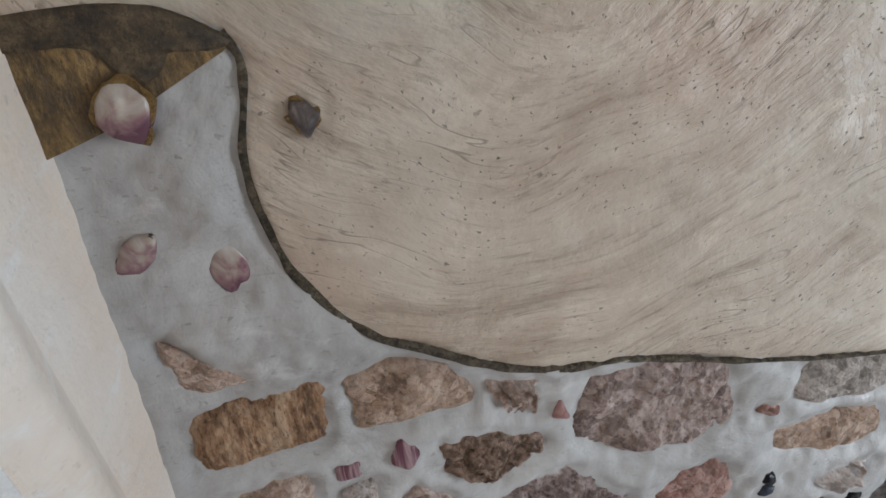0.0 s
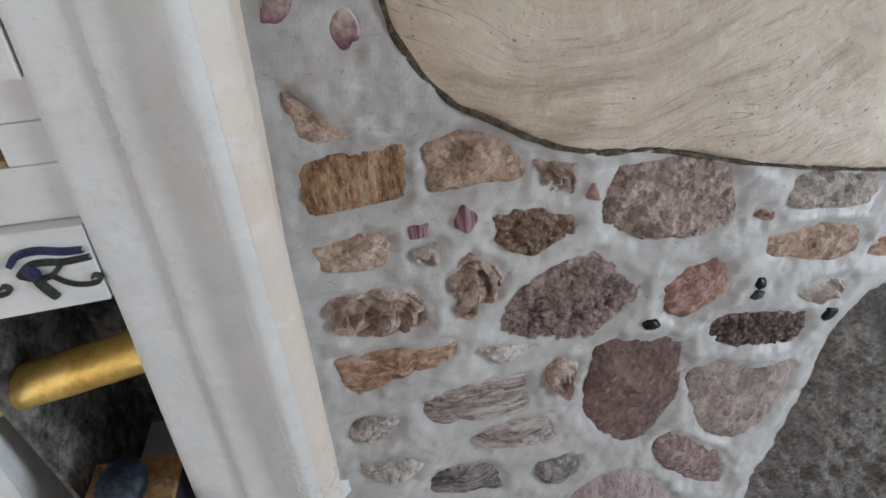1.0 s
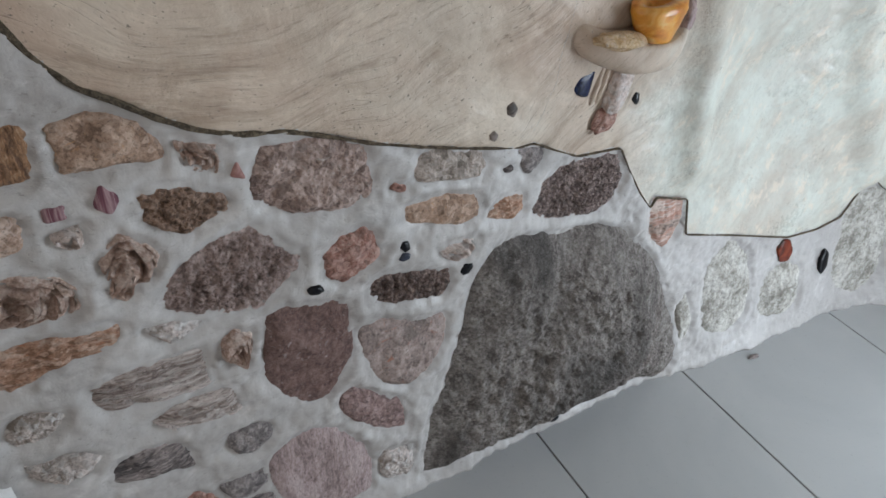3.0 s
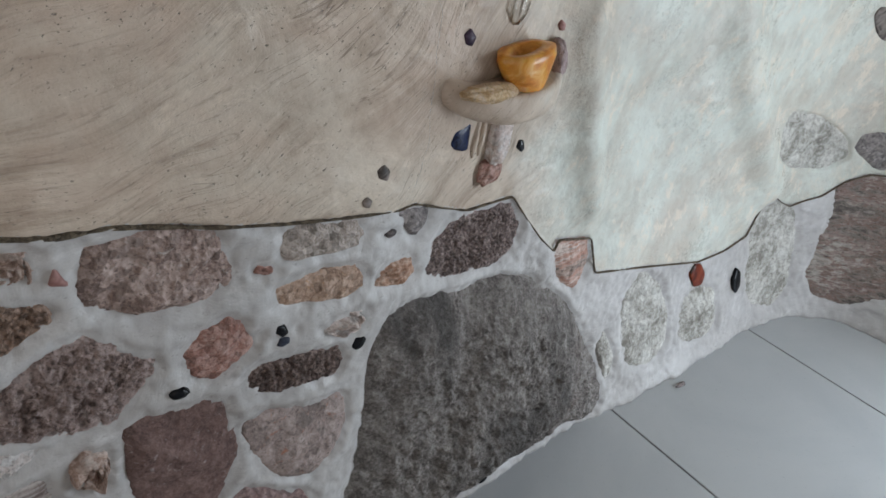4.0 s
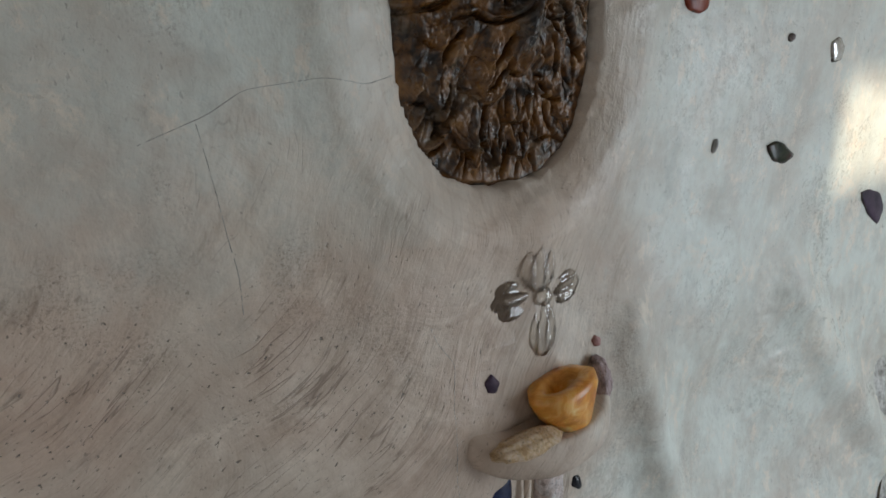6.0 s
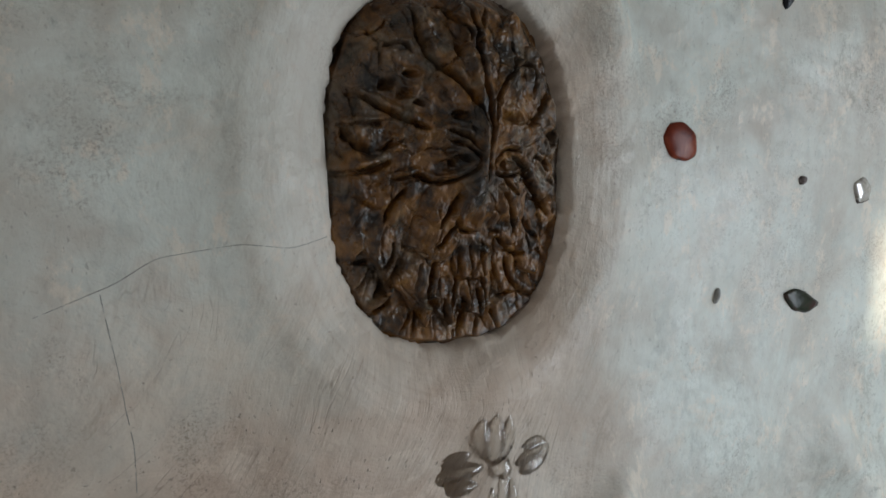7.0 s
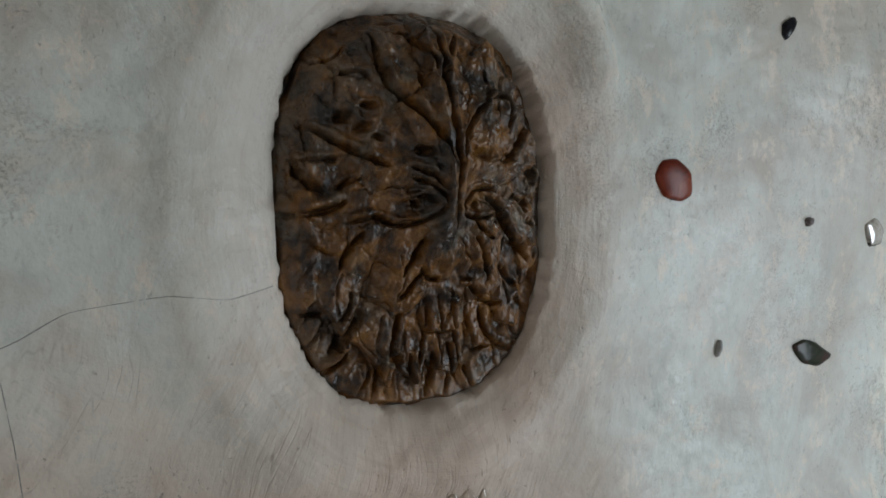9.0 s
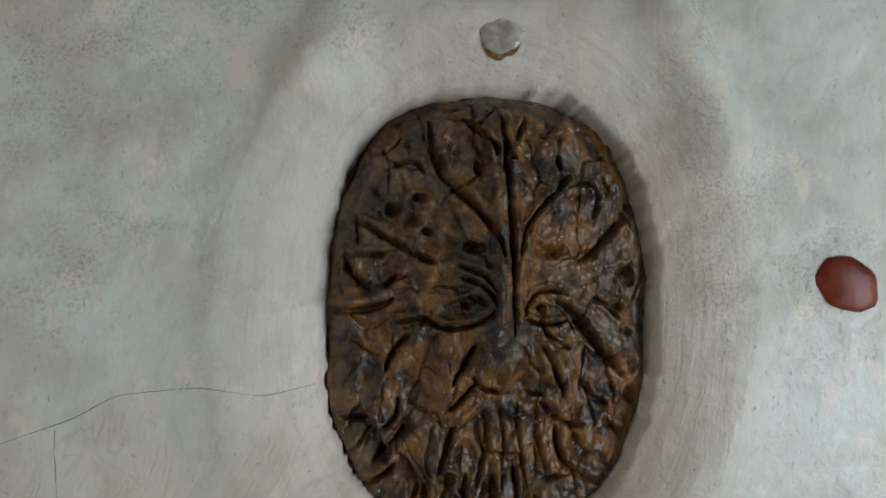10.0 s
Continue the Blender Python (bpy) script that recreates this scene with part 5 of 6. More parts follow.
    h += leaves * (1 - 0.82 * np.clip(np.maximum(face, calm) * 1.2, 0, 1)) + 0.0022 * fbm(u * 18, v * 18, 31, 4)
    h += 0.0035 * fbm(u * 6 + 2 * wv, v * 5, 37, 3)
    for width, depth, p in CUTS:
        lo, hi = p.min(0) - 0.16, p.max(0) + 0.16
        near = np.where((u > lo[0]) & (u < hi[0]) & (v > lo[1]) & (v < hi[1]))[0]
        a_u, a_v = u[near], v[near]
        for _ in range(2):
            p = np.vstack([p[:1], np.stack([0.75 * p[:-1] + 0.25 * p[1:], 0.25 * p[:-1] + 0.75 * p[1:]], 1).reshape(-1, 2), p[-1:]])
        best, side, part_way = np.full(a_u.shape, 9.0), np.zeros(a_u.shape), np.zeros(a_u.shape)
        for step, (a, b) in enumerate(zip(p[:-1], p[1:])):
            d = b - a
            if d @ d < 1e-9:
                continue
            t = np.clip(((a_u - a[0]) * d[0] + (a_v - a[1]) * d[1]) / (d @ d), 0, 1)
            du, dv = a_u - a[0] - t * d[0], a_v - a[1] - t * d[1]
            dist = np.hypot(du, dv * 1.33)
            closer = dist < best
            best, side = np.where(closer, dist, best), np.where(closer, np.sign(d[0] * dv - d[1] * du), side)
            part_way = np.where(closer, (step + t) / (len(p) - 1), part_way)
        taper = 0.35 + 0.65 * np.sqrt(np.clip(np.sin(math.pi * part_way), 0, 1))
        best = best + 0.005 * vnoise(a_u * 26, a_v * 26, 71)
        h[near] -= 0.015 * depth * taper * np.exp(-(best / (0.62 * width * taper)) ** 2)
        h[near] += 0.0042 * depth * taper * np.exp(-((best - 2.2 * width) / (1.5 * width)) ** 2) * (1.0 + 0.5 * side)
    split = fbm(u * 3.1 + 0.3 * wv, v * 2.6, 53, 3)
    h -= 0.004 * np.exp(-(split / 0.022) ** 2) * smoothstep(0.0, 0.5, fbm(u * 2, v * 2, 61, 2) + 0.25) * (1 - np.clip(face * 1.2, 0, 1))
    for a, b, wide, high in HOLES:
        ring = np.hypot((u - a + 0.3 * (v - b)) / wide, (v - b) / high)
        ring = ring * (1 + 0.35 * vnoise(u * 17, v * 17, 63)) + 0.25 * vnoise(u * 30, v * 30, 67)
        h -= 0.014 * np.exp(-(ring / 0.75) ** 2)
        h += 0.002 * np.exp(-((ring - 1.5) / 0.5) ** 2)
    s, z = MASK_S + MASK_A * u, MASK_Z + MASK_B * v
    rim = mask_radius(s, z) + 0.018 * fbm(u * 6, v * 6, 91, 3)
    h = h * (1 - 0.85 * smoothstep(0.80, 0.99, rim)) - 0.021 - 0.010 * smoothstep(0.955, 0.985, rim)
    verts = wall_place(s, z, h)
    verts[:n] = wall_place(s[:n], z[:n], np.full(n, -0.075))
    faces = [(a * n + i, a * n + (i + 1) % n, (a + 1) * n + (i + 1) % n, (a + 1) * n + i) for a in range(k - 1) for i in range(n)]
    faces.append([(k - 1) * n + i for i in range(n)])
    mid = wall_place(MASK_S, MASK_Z)
    ob = mesh_object("wall_relief", verts - mid, faces, GLAZE, None, True)
    ob.location = mid
    return tagged(ob, "brown glazed ceramic leaf relief in an oval plaster hollow", "wall relief")


leaf_relief()

# ---- ornament below it: glass flower, shelf with stones ----
def lump(name, s, z, out, size, mat, parent, label="", turn=0.0, rough=0.06, freq=3.0, power=2.0, seed=1):
    """A rounded lump on the wall: half sizes along, up and out, turned in the wall's plane."""
    bm = bmesh.new()
    bmesh.ops.create_icosphere(bm, subdivisions=4, radius=1.0)
    o, a, u, n = wall_frame(s, z)
    ca, sa = math.cos(radians(turn)), math.sin(radians(turn))
    for vert in bm.verts:
        c = vert.co.copy()
        k = sum(abs(t) ** power for t in c) ** (-1 / power)
        c *= k * (1 + rough * noise.noise(c * freq + Vector((seed * 3.1, seed, 0))))
        x, y, w = c.x * size[0], c.y * size[1], c.z * size[2]
        vert.co = a * (x * ca - y * sa) + u * (x * sa + y * ca) + n * (w + out)
    place = Vector(wall_place(s, z, float(relief(np.array([s]), np.array([z]))[0])))
    ob = part(name, bm, mat, None, label, True)
    ob.location = place
    if parent:
        ob.parent = parent
        ob.matrix_parent_inverse = parent.matrix_basis.inverted()
    return ob


flower = empty_at("glass_flower", wall_place(0.803, 1.125, 0.01), "clear glass four-petal flower pressed into the plaster", "ornament")


def glass_petal(s, z, turn, long, wide):
    """A pressed glass almond with a raised rib along its middle, bedded in the plaster."""
    o, a, u, n = wall_frame(s, z)
    ca, sa = math.cos(radians(turn)), math.sin(radians(turn))
    bm = bmesh.new()
    around, rows = 44, []
    for k in (1.06, 1.0, 0.97, 0.92, 0.85, 0.76, 0.66, 0.55, 0.44, 0.33, 0.22, 0.11):
        row = []
        for i in range(around):
            t = 2 * math.pi * i / around
            x, y = long * k * math.cos(t), wide * k * math.sin(t) * (1 - 0.22 * math.cos(t) ** 2)
            dome = max(0.0, 1 - k * k)
            h = 0.0070 * dome ** 0.6 + 0.0030 * math.cos(y / wide * 9.0) * dome ** 0.6 - (0.010 if k > 1.0 else 0.001)
            row.append(bm.verts.new(a * (x * ca - y * sa) + u * (x * sa + y * ca) + n * (h + 0.0007 * noise.noise(Vector((x * 160, y * 160, turn))))))
        rows.append(row)
    for r0, r1 in zip(rows, rows[1:]):
        for i in range(around):
            bm.faces.new((r0[i], r0[(i + 1) % around], r1[(i + 1) % around], r1[i]))
    bm.faces.new(rows[0][::-1])
    bm.faces.new(rows[-1])
    ob = part("petal", bm, GLASS, None, smooth=True)
    ob.location = Vector(wall_place(s, z, float(relief(np.array([s]), np.array([z]))[0])))
    ob.parent = flower
    ob.matrix_parent_inverse = flower.matrix_basis.inverted()
    return ob


glass_petal(0.797, 1.167, 92, 0.037, 0.029)
glass_petal(0.806, 1.078, -87, 0.040, 0.025)
glass_petal(0.754, 1.128, 182, 0.037, 0.030)
glass_petal(0.850, 1.124, 6, 0.034, 0.025)
lump("centre", 0.804, 1.123, 0.002, (0.013, 0.013, 0.009), GLASS, flower, rough=0.12)

shelf = empty_at("wall_shelf", wall_place(0.80, 0.92), "rounded plaster wall shelf set with polished stones", "shelf")


def ledge():
    """A half-round dish of plaster that juts from the wall."""
    o, a, u, n = wall_frame(0.800, 0.966)
    bm = bmesh.new()
    around, rows = 48, []
    for k, h in ((0.03, -0.004), (0.30, -0.004), (0.55, -0.003), (0.74, 0.001), (0.86, 0.005), (0.93, 0.0062), (0.98, 0.003), (1.0, -0.005), (0.995, -0.015), (0.96, -0.024), (0.88, -0.031), (0.74, -0.036), (0.52, -0.041), (0.25, -0.047)):
        row = []
        for i in range(around):
            t = -0.35 + (math.pi + 0.7) * i / (around - 1)
            k2 = k * (1 + 0.03 * noise.noise(Vector((math.cos(t) * 2, math.sin(t) * 2, h * 30))))
            x, out = 0.136 * k2 * math.cos(t), 0.074 * k2 * math.sin(t)
            row.append(bm.verts.new(a * x + u * (1.35 * h - 0.06 * x - 0.42 * out + 0.0012 * noise.noise(Vector((x * 40, out * 40, 3)))) + n * out))
        rows.append(row)
    for r0, r1 in zip(rows, rows[1:]):
        for i in range(around - 1):
            bm.faces.new((r0[i], r0[i + 1], r1[i + 1], r1[i]))
    bm.faces.new(rows[0])
    bm.faces.new(rows[-1][::-1])
    ob = part("ledge", bm, UPPER, None, smooth=True)
    ob.location = o
    ob.parent = shelf
    ob.matrix_parent_inverse = shelf.matrix_basis.inverted()
    return ob


ledge()
lump("slab", 0.735, 0.954, 0.036, (0.058, 0.014, 0.022), ROCK["ochre"], shelf, "ochre polished stone slab", turn=-4, rough=0.16, freq=2.5)
lump("end_stone", 0.915, 0.968, 0.012, (0.018, 0.040, 0.018), ROCK["pinkgrey"], shelf, "pinkish brown stone at the shelf's end", turn=8, rough=0.2)
lump("stem", 0.813, 0.842, 0.006, (0.022, 0.052, 0.016), ROCK["quartz"], shelf, "pink and white quartz stem", turn=-4, rough=0.10, power=3.5)
lump("tip", 0.803, 0.780, 0.006, (0.034, 0.030, 0.016), ROCK["red"], shelf, "red quartz tip", turn=58, rough=0.30, freq=2.0, power=1.5)
for flute_s in (0.759, 0.775):
    lump("flute", flute_s, 0.858, 0.000, (0.006, 0.042, 0.006), UPPER, shelf, turn=-3, rough=0.12)


def calcite_cup():
    o, a, u, n = wall_frame(0.806, 0.974)
    bm = bmesh.new()
    rings = [(0.000, 0.012, 0.014), (0.020, 0.030, 0.022), (0.045, 0.046, 0.030), (0.068, 0.056, 0.034), (0.080, 0.055, 0.034), (0.081, 0.030, 0.015), (0.062, 0.022, 0.010), (0.052, 0.004, 0.002)]
    rows = []
    for h, rx, ry in rings:
        row = []
        for i in range(28):
            t = 2 * math.pi * i / 28
            k = 1 + 0.16 * noise.noise(Vector((math.cos(t) * 1.4, math.sin(t) * 1.4, h * 22))) + 0.05 * noise.noise(Vector((math.cos(t) * 4, math.sin(t) * 4, h * 60)))
            side = 0.030 * (0.080 - h) / 0.080
            row.append(bm.verts.new(a * (rx * k * math.cos(t) + side) + u * (h - 0.045 + 0.006 * math.cos(t)) + n * (ry * k * math.sin(t) + 0.040)))
        rows.append(row)
    for r0, r1 in zip(rows, rows[1:]):
        for i in range(28):
            bm.faces.new((r0[i], r0[(i + 1) % 28], r1[(i + 1) % 28], r1[i]))
    bm.faces.new(rows[0][::-1])
    bm.faces.new(rows[-1])
    ob = part("calcite_cup", bm, CALCITE, None, smooth=True)
    ob.location = o
    return tagged(ob, "orange calcite cup with a hollow top resting on the plaster shelf", "stone cup")


calcite_cup()

# ---- the niche frame with its mouldings ----
def lean(x, z):
    """The frame widens towards its foot: each upright has its own slant."""
    return x + (0.05 + 0.38 * min(max(-0.215 - x, 0.0), 0.16)) * (z - 1.04)


def moulding(name, profile, z0, z1, mat, parent, label="", smooth=False):
    """A plan profile run up the frame, following its lean."""
    bm = bmesh.new()
    levels = np.linspace(z0, z1, 40)
    rows = []
    for z in levels:
        rows.append([bm.verts.new((lean(x, z) + 0.0012 * noise.noise(Vector((x * 40, z * 9, 1))), y + 0.0016 * noise.noise(Vector((x * 30, z * 7, 5))), z)) for x, y in profile])
    m = len(profile)
    for a, b in zip(rows, rows[1:]):
        for i in range(m):
            bm.faces.new((a[i], a[(i + 1) % m], b[(i + 1) % m], b[i]))
    bm.faces.new(rows[0][::-1])
    bm.faces.new(rows[-1])
    return part(name, bm, mat, parent, label, smooth)


niche = empty_at("niche_frame", (-0.33, 0.30, 0.43), "white painted plaster niche frame with stepped vertical mouldings", "niche", kind="structure")
ROLL = [(-0.2497, 0.2475), (-0.2492, 0.2395), (-0.2476, 0.2325), (-0.2450, 0.2268), (-0.2415, 0.2235), (-0.2375, 0.2222), (-0.2335, 0.2226), (-0.2290, 0.2244),
        (-0.2240, 0.2274), (-0.2190, 0.2315), (-0.2140, 0.2370), (-0.2095, 0.2440), (-0.2062, 0.2515), (-0.2048, 0.2590)]
creased(moulding("round_moulding", [(-0.2498, 0.42)] + ROLL[:9] + [(ROLL[8][0], 0.42)], 0.425, 2.0, FRAME, niche, "rounded outer moulding", True))
creased(moulding("moulding_flank", [(ROLL[8][0] + 0.0002, 0.42)] + [(x + (0.0002 if k == 0 else 0.0), y) for k, (x, y) in enumerate(ROLL[8:])] + [(-0.2100, 0.272), (-0.2250, 0.300), (-0.2270, 0.42)], 0.425, 2.0, BLUSH, niche, "pink-washed flank of the round moulding, its shade in the colour", True))
creased(moulding("middle_moulding", [(-0.3095, 0.42), (-0.3095, 0.254), (-0.3075, 0.2495), (-0.304, 0.2468), (-0.299, 0.2455), (-0.285, 0.2462), (-0.265, 0.2468), (-0.2500, 0.2475), (-0.2500, 0.42)], 0.425, 2.0, FRAME, niche, smooth=True))
creased(moulding("inner_moulding", [(-0.3635, 0.60), (-0.3635, 0.259), (-0.3615, 0.2555), (-0.357, 0.2530), (-0.350, 0.2522), (-0.330, 0.2530), (-0.3097, 0.2540), (-0.3097, 0.60)], 0.425, 2.0, FRAME, niche, smooth=True))
moulding("left_moulding", [(-0.78, 0.60), (-0.78, 0.25), (-0.560, 0.250), (-0.556, 0.254), (-0.556, 0.60)], 0.425, 2.0, FRAME, niche)


def lintel():
    bm = bmesh.new()
    for z0, z1, y, a in ((0.875, 0.962, 0.2535, 1.0), (0.9625, 1.016, 0.266, 1.0), (1.0165, 1.053, 0.266, 0.78), (1.0535, 1.09, 0.266, 1.0), (1.0905, 2.0, 0.2535, 1.0)):
        b = box((0 if a == 1.0 else a, y, z0), (1, 0.60, z1), 0.0025)
        for v in b.verts:
            v.co.x = lean(-0.557 + 0.1933 * v.co.x, v.co.z)
            v.co.z += 0.10 * (v.co.x + 0.40) * smoothstep(0.9, 0.86, v.co.z)
        me = bpy.data.meshes.new("block")
        b.to_mesh(me)
        b.free()
        bm.from_mesh(me)
    return part("lintel", bm, FRAME, niche)


lintel()
# The slit's shaded depth is put into the dark colour of this back.
part("slit_back", box((-0.57, 0.36, 1.005), (-0.395, 0.42, 1.065), 0), SOOT_AND_SHADE, niche, "dark back of the small slit window")
part("slit_ledge", box((-0.57, 0.268, 1.0166), (-0.403, 0.355, 1.0215), 0.001), OCHRE, niche, "brown ledge in the small slit window")


def sill():
    bm = bmesh.new()
    n = 40
    prof = [(0.60, 0.0), (0.222, 0.004), (0.200, -0.004), (0.193, -0.018), (0.203, -0.034), (0.225, -0.050), (0.29, -0.060), (0.60, -0.06)]
    rows = []
    for x in np.linspace(-0.90, -0.236, n):
        near = smoothstep(-0.31, -0.225, x)
        rows.append([bm.verts.new((x, y + ((0.075 * near + 0.17 * (x + 0.45)) if y < 0.5 else 0) + 0.004 * noise.noise(Vector((x * 14, y * 9, h * 20))), 0.430 + h + 0.003 * noise.noise(Vector((x * 11, 3, h * 9))))) for y, h in prof])
    m = len(prof)
    for a, b in zip(rows, rows[1:]):
        for i in range(m):
            bm.faces.new((a[i], a[(i + 1) % m], b[(i + 1) % m], b[i]))
    bm.faces.new(rows[0])
    bm.faces.new(rows[-1][::-1])
    return part("sill", bm, FRAME, niche, smooth=True)


sill()
part("hollow_side", box((-0.5595, 0.262, 0.436), (-0.5535, 0.459, 0.868), 0.001), SOOT_AND_SHADE, niche, "soot-stained side of the niche")
# Soot here, plus the shade under the lintel painted as dark colour.
part("hollow_back", box((-0.68, 0.46, 0.42), (-0.33, 0.60, 0.95), 0), SOOT_AND_SHADE, niche, "soot-stained niche back with its shade in the colour")



def stroke(points, width, mat, name, parent, y=0.2505):
    """Raised brush line on the flat face of the frame: points of x, z."""
    p = np.array(points, float)
    for _ in range(3):
        p = np.vstack([p[:1], np.stack([0.75 * p[:-1] + 0.25 * p[1:], 0.25 * p[:-1] + 0.75 * p[1:]], 1).reshape(-1, 2), p[-1:]])
    d = np.gradient(p, axis=0)
    d /= np.maximum(np.hypot(*d.T), 1e-9)[:, None]
    w = width * (0.75 + 0.35 * np.sin(np.linspace(0.5, math.pi - 0.3, len(p))))
    side = np.stack([-d[:, 1], d[:, 0]], 1) * (w / 2)[:, None]
    rows = []
    for k, out in ((1.0, 0.004), (0.8, -0.0012), (-0.8, -0.0012), (-1.0, 0.004)):
        q = p + side * k
        rows.append(np.stack([q[:, 0], np.full(len(q), y + out), q[:, 1]], 1))
    n = len(p)
    faces = [(a * n + i, a * n + i + 1, (a + 1) * n + i + 1, (a + 1) * n + i) for a in range(3) for i in range(n - 1)]
    return mesh_object(name, np.vstack(rows), faces, mat, parent, True)


def painted_eye(dx, dz):
    stroke([(-0.4464 + dx, 0.9298 + dz), (-0.4362 + dx, 0.9409 + dz), (-0.4158 + dx, 0.9437 + dz), (-0.3972 + dx, 0.9381 + dz), (-0.3795 + dx, 0.9381 + dz)], 0.0065, PAINT_BLUE, "brow_line", niche)
    stroke([(-0.4437 + dx, 0.9186 + dz), (-0.4297 + dx, 0.9298 + dz), (-0.4139 + dx, 0.9298 + dz), (-0.4018 + dx, 0.9270 + dz), (-0.3767 + dx, 0.9298 + dz)], 0.0055, PAINT_BLACK, "lid_line", niche)
    stroke([(-0.4437 + dx, 0.9186 + dz), (-0.4325 + dx, 0.9121 + dz), (-0.4176 + dx, 0.9130 + dz), (-0.4083 + dx, 0.9214 + dz), (-0.4018 + dx, 0.9270 + dz)], 0.0045, PAINT_BLACK, "lid_line", niche)
    stroke([(-0.4167 + dx, 0.9140 + dz), (-0.4065 + dx, 0.9028 + dz), (-0.3925 + dx, 0.8991 + dz), (-0.3804 + dx, 0.9009 + dz), (-0.3767 + dx, 0.9065 + dz), (-0.3814 + dx, 0.9102 + dz), (-0.3851 + dx, 0.9065 + dz)], 0.0035, PAINT_BLACK, "curl_line", niche)
    stroke([(-0.4316 + dx, 0.9112 + dz), (-0.4279 + dx, 0.8991 + dz), (-0.4232 + dx, 0.8889 + dz)], 0.0085, PAINT_BLACK, "tear_line", niche)
    bm = bmesh.new()
    bmesh.ops.create_uvsphere(bm, u_segments=20, v_segments=10, radius=1.0)
    for v in bm.verts:
        v.co = Vector((-0.4306 + dx + 0.0078 * v.co.x, 0.250 + 0.003 * v.co.y, 0.9209 + 0.0072 * v.co.z))
    part("pupil", bm, PAINT_BLUE, niche, smooth=True)


painted_eye(0.0, 0.0)
painted_eye(-0.080, 0.0)


def gold_bar():
    bm = bmesh.new()
    rows = []
    for x in np.linspace(-0.595, -0.372, 24):
        row = []
        for i in range(20):
            t = 2 * math.pi * i / 20
            k = 1 + 0.05 * noise.noise(Vector((x * 25, math.cos(t), math.sin(t))))
            row.append(bm.verts.new((x, 0.300 + 0.028 * k * math.cos(t), 0.760 + 0.23 * (x + 0.405) + 0.024 * k * math.sin(t))))
        rows.append(row)
    for a, b in zip(rows, rows[1:]):
        for i in range(20):
            bm.faces.new((a[i], a[(i + 1) % 20], b[(i + 1) % 20], b[i]))
    bm.faces.new(rows[0])
    bm.faces.new(rows[-1][::-1])
    return part("gold_rail", bm, GOLD, niche, "gold-leafed rail across the niche", True)


gold_bar()


def painted_box():
    thing = empty_at("painted_box", (-0.49, 0.28, 0.431), "small grey painted box with ochre lid on the niche sill", "box")
    part("body", box((-0.545, 0.238, 0.434), (-0.437, 0.335, 0.543), 0.003), BOXGREY, thing)
    part("lid", box((-0.548, 0.235, 0.5435), (-0.434, 0.338, 0.552), 0.002), OCHRE, thing, "ochre painted lid")
    for lo, hi in (((-0.546, 0.2355, 0.531), (-0.436, 0.2375, 0.5432)), ((-0.546, 0.2355, 0.434), (-0.436, 0.2375, 0.448)), ((-0.448, 0.2355, 0.4482), (-0.436, 0.2375, 0.5308)), ((-0.546, 0.2355, 0.4482), (-0.534, 0.2375, 0.5308))):
        part("border", box(lo, hi, 0.0005, 1), NAVY, thing, "dark painted border")
    part("side_border", box((-0.4368, 0.245, 0.436), (-0.4345, 0.335, 0.542), 0.0005, 1), NAVY, thing, "dark painted side")
    for mid, turn in ((-0.516, 1), (-0.463, -1)):
        stroke([(mid, 0.505), (mid - 0.008, 0.513), (mid - 0.004, 0.524), (mid + 0.006, 0.523), (mid + 0.008, 0.512), (mid, 0.505), (mid + 0.001, 0.490), (mid + 0.004 * turn, 0.474), (mid + 0.012 * turn, 0.470)], 0.0042, PAINT_BLACK, "loop_sign", thing, 0.2378)
    stroke([(-0.526, 0.462), (-0.518, 0.467), (-0.510, 0.461), (-0.502, 0.467), (-0.494, 0.461), (-0.486, 0.467), (-0.478, 0.461), (-0.470, 0.467), (-0.455, 0.464)], 0.0042, PAINT_BLACK, "zigzag", thing, 0.2378)
    bm = bmesh.new()
    bmesh.ops.create_uvsphere(bm, u_segments=18, v_segments=8, radius=1.0)
    for v in bm.verts:
        v.co = Vector((-0.489 + 0.010 * v.co.x, 0.238 + 0.0015 * v.co.y, 0.496 + 0.010 * v.co.z))
    part("disc", bm, OCHRE, thing, smooth=True)
    thing.location.y -= 0.03
    return thing


painted_box()


def beetle():
    bm = bmesh.new()
    bmesh.ops.create_icosphere(bm, subdivisions=4, radius=1.0)
    for v in bm.verts:
        c = v.co
        g = 0.06 * math.exp(-(c.x / 0.07) ** 2) * (c.y > -0.2) + 0.06 * math.exp(-((c.y + 0.2) / 0.07) ** 2)
        k = 1 - g + 0.03 * noise.noise(c * 5)
        v.co = Vector((-0.492 + 0.030 * c.x * k, 0.284 + 0.040 * c.y * k, 0.5525 + max(0.0, 0.020 + 0.026 * c.z * k)))
    ob = part("beetle_figurine", bm, FAIENCE, None, smooth=True)
    ob.location.y -= 0.03
    return tagged(ob, "dark blue glazed beetle figurine resting on the painted box", "figurine")


beetle()

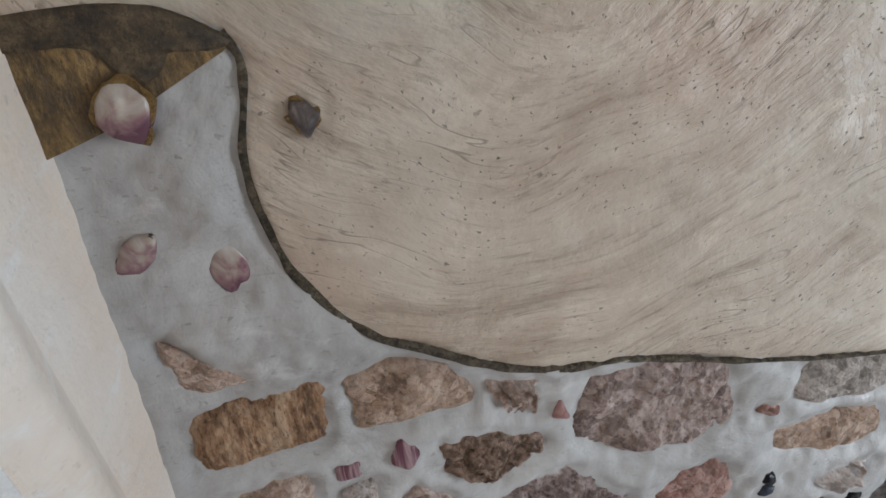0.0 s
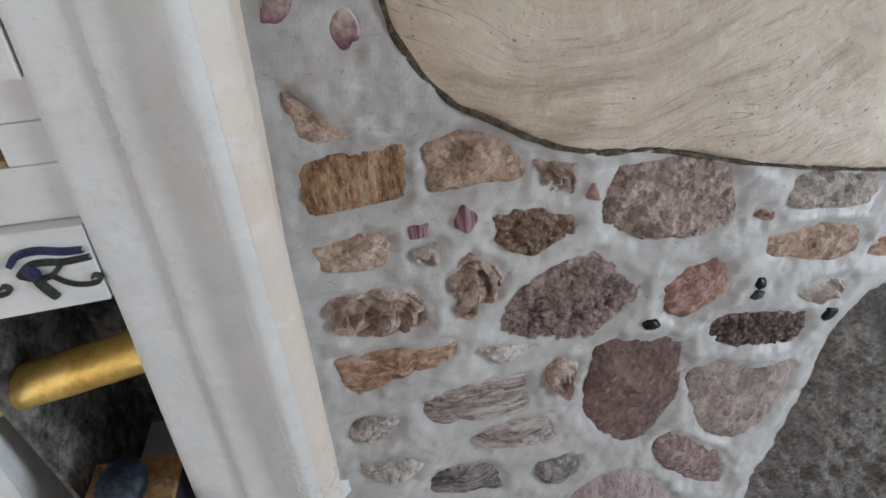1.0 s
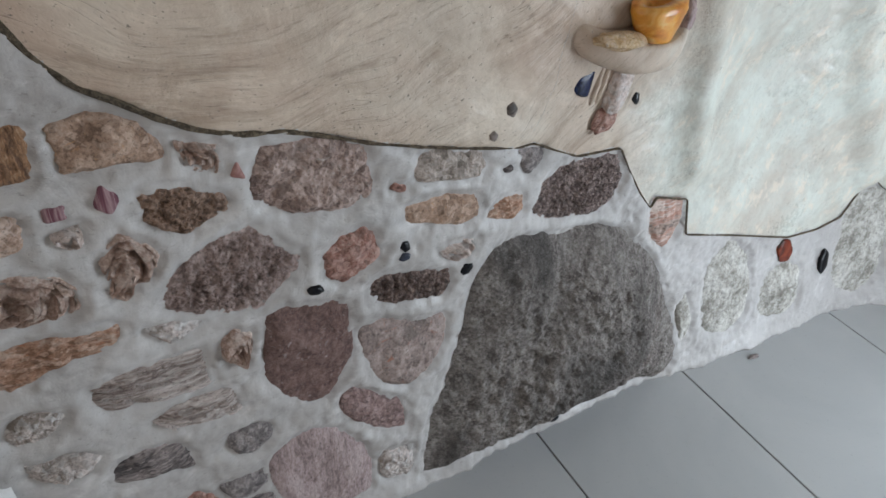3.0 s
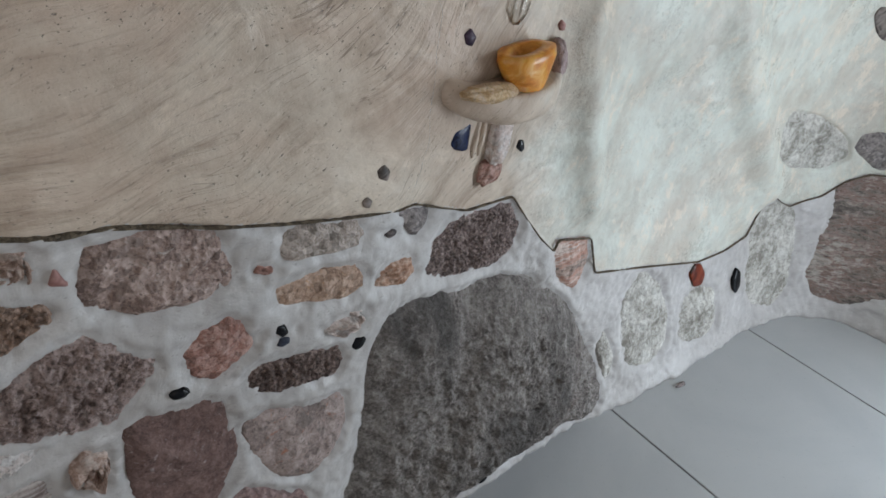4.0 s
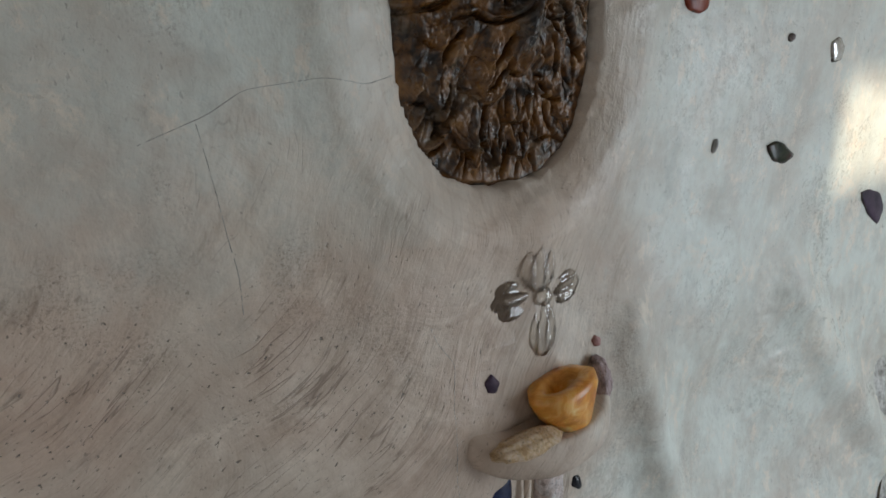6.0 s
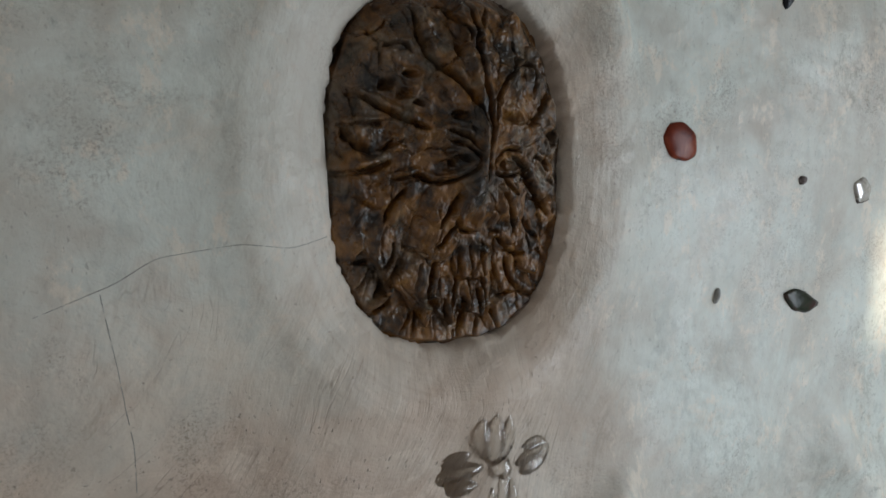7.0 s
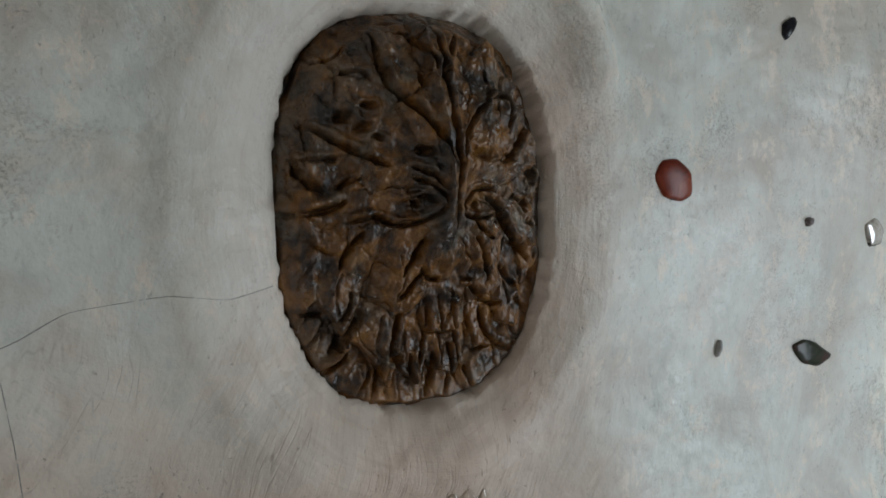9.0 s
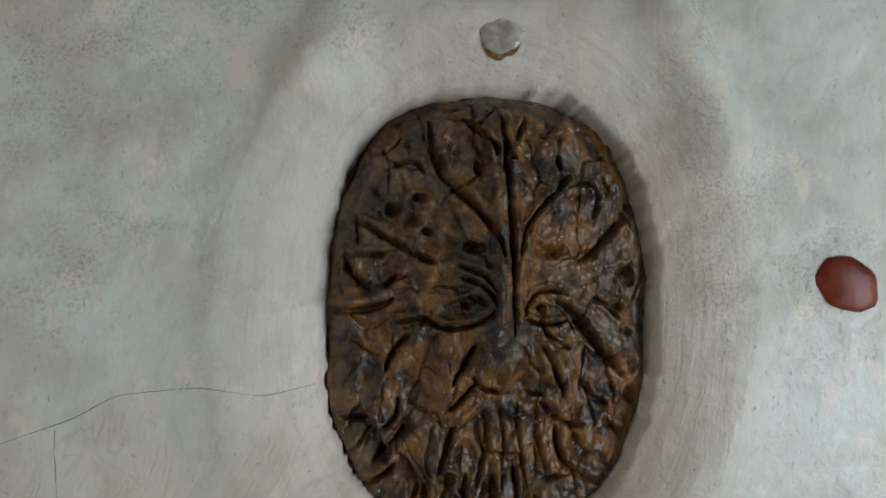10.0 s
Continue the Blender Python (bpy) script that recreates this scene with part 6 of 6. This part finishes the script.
# ---- the brown painted corner beside the frame ----
def paint_patch(c, mat, label, lift):
    mid = np.mean(c, 0)
    edge = outline((np.array(c) - mid).ravel(), 90, 1) + mid
    levels = [(1.0, -0.004), (1.0, lift), (0.985, lift + 0.0008)] + [(k, lift + 0.0008) for k in (0.8, 0.6, 0.4, 0.2, 0.03)]
    rows = []
    for k, h in levels:
        q = mid + (edge - mid) * k
        rows.append(wall_place(q[:, 0], q[:, 1], 0.009 + h + 0.0012 * fbm(q[:, 0] * 45, q[:, 1] * 45, 3, 2)))
    n, m = len(edge), len(levels)
    faces = [(a * n + i, a * n + (i + 1) % n, (a + 1) * n + (i + 1) % n, (a + 1) * n + i) for a in range(m - 1) for i in range(n)]
    faces.append([(m - 1) * n + i for i in range(n)])
    return mesh_object("painted_corner", np.vstack(rows), faces, mat, wall, True, label)


paint_patch([(-0.30, 1.243), (-0.192, 1.245), (-0.16, 1.244), (-0.127, 1.239), (-0.110, 1.230), (-0.086, 1.211), (-0.093, 1.207), (-0.112, 1.199), (-0.137, 1.188), (-0.157, 1.178), (-0.181, 1.170), (-0.209, 1.162), (-0.238, 1.155), (-0.30, 1.15)],
            BROWN, "brown and gold painted corner patch", 0.001)
# The shadowed top of the patch, its shade painted as darker brown.
paint_patch([(-0.30, 1.246), (-0.192, 1.247), (-0.16, 1.246), (-0.125, 1.240), (-0.106, 1.229), (-0.084, 1.212), (-0.097, 1.209), (-0.125, 1.213), (-0.132, 1.202), (-0.146, 1.193), (-0.160, 1.209), (-0.167, 1.221), (-0.192, 1.228), (-0.30, 1.232)],
            UMBER_SHADE, "umber upper band of the painted corner, its shade in the colour", 0.003)


# ---- a dark chip that lies on the floor by the wall ----
def floor_chip():
    bm = bmesh.new()
    bmesh.ops.create_icosphere(bm, subdivisions=3, radius=1.0)
    for v in bm.verts:
        c = v.co * (1 + 0.25 * noise.noise(v.co * 1.7))
        v.co = Vector((1.51 + 0.020 * c.x, 0.29 + 0.007 * c.y, max(0.0005, 0.004 + 0.005 * c.z)))
    ob = part("stone_chip", bm, ROCK["dark"], None, smooth=True)
    return tagged(ob, "small dark slate chip lying on the floor tiles", "stone chip")


floor_chip()
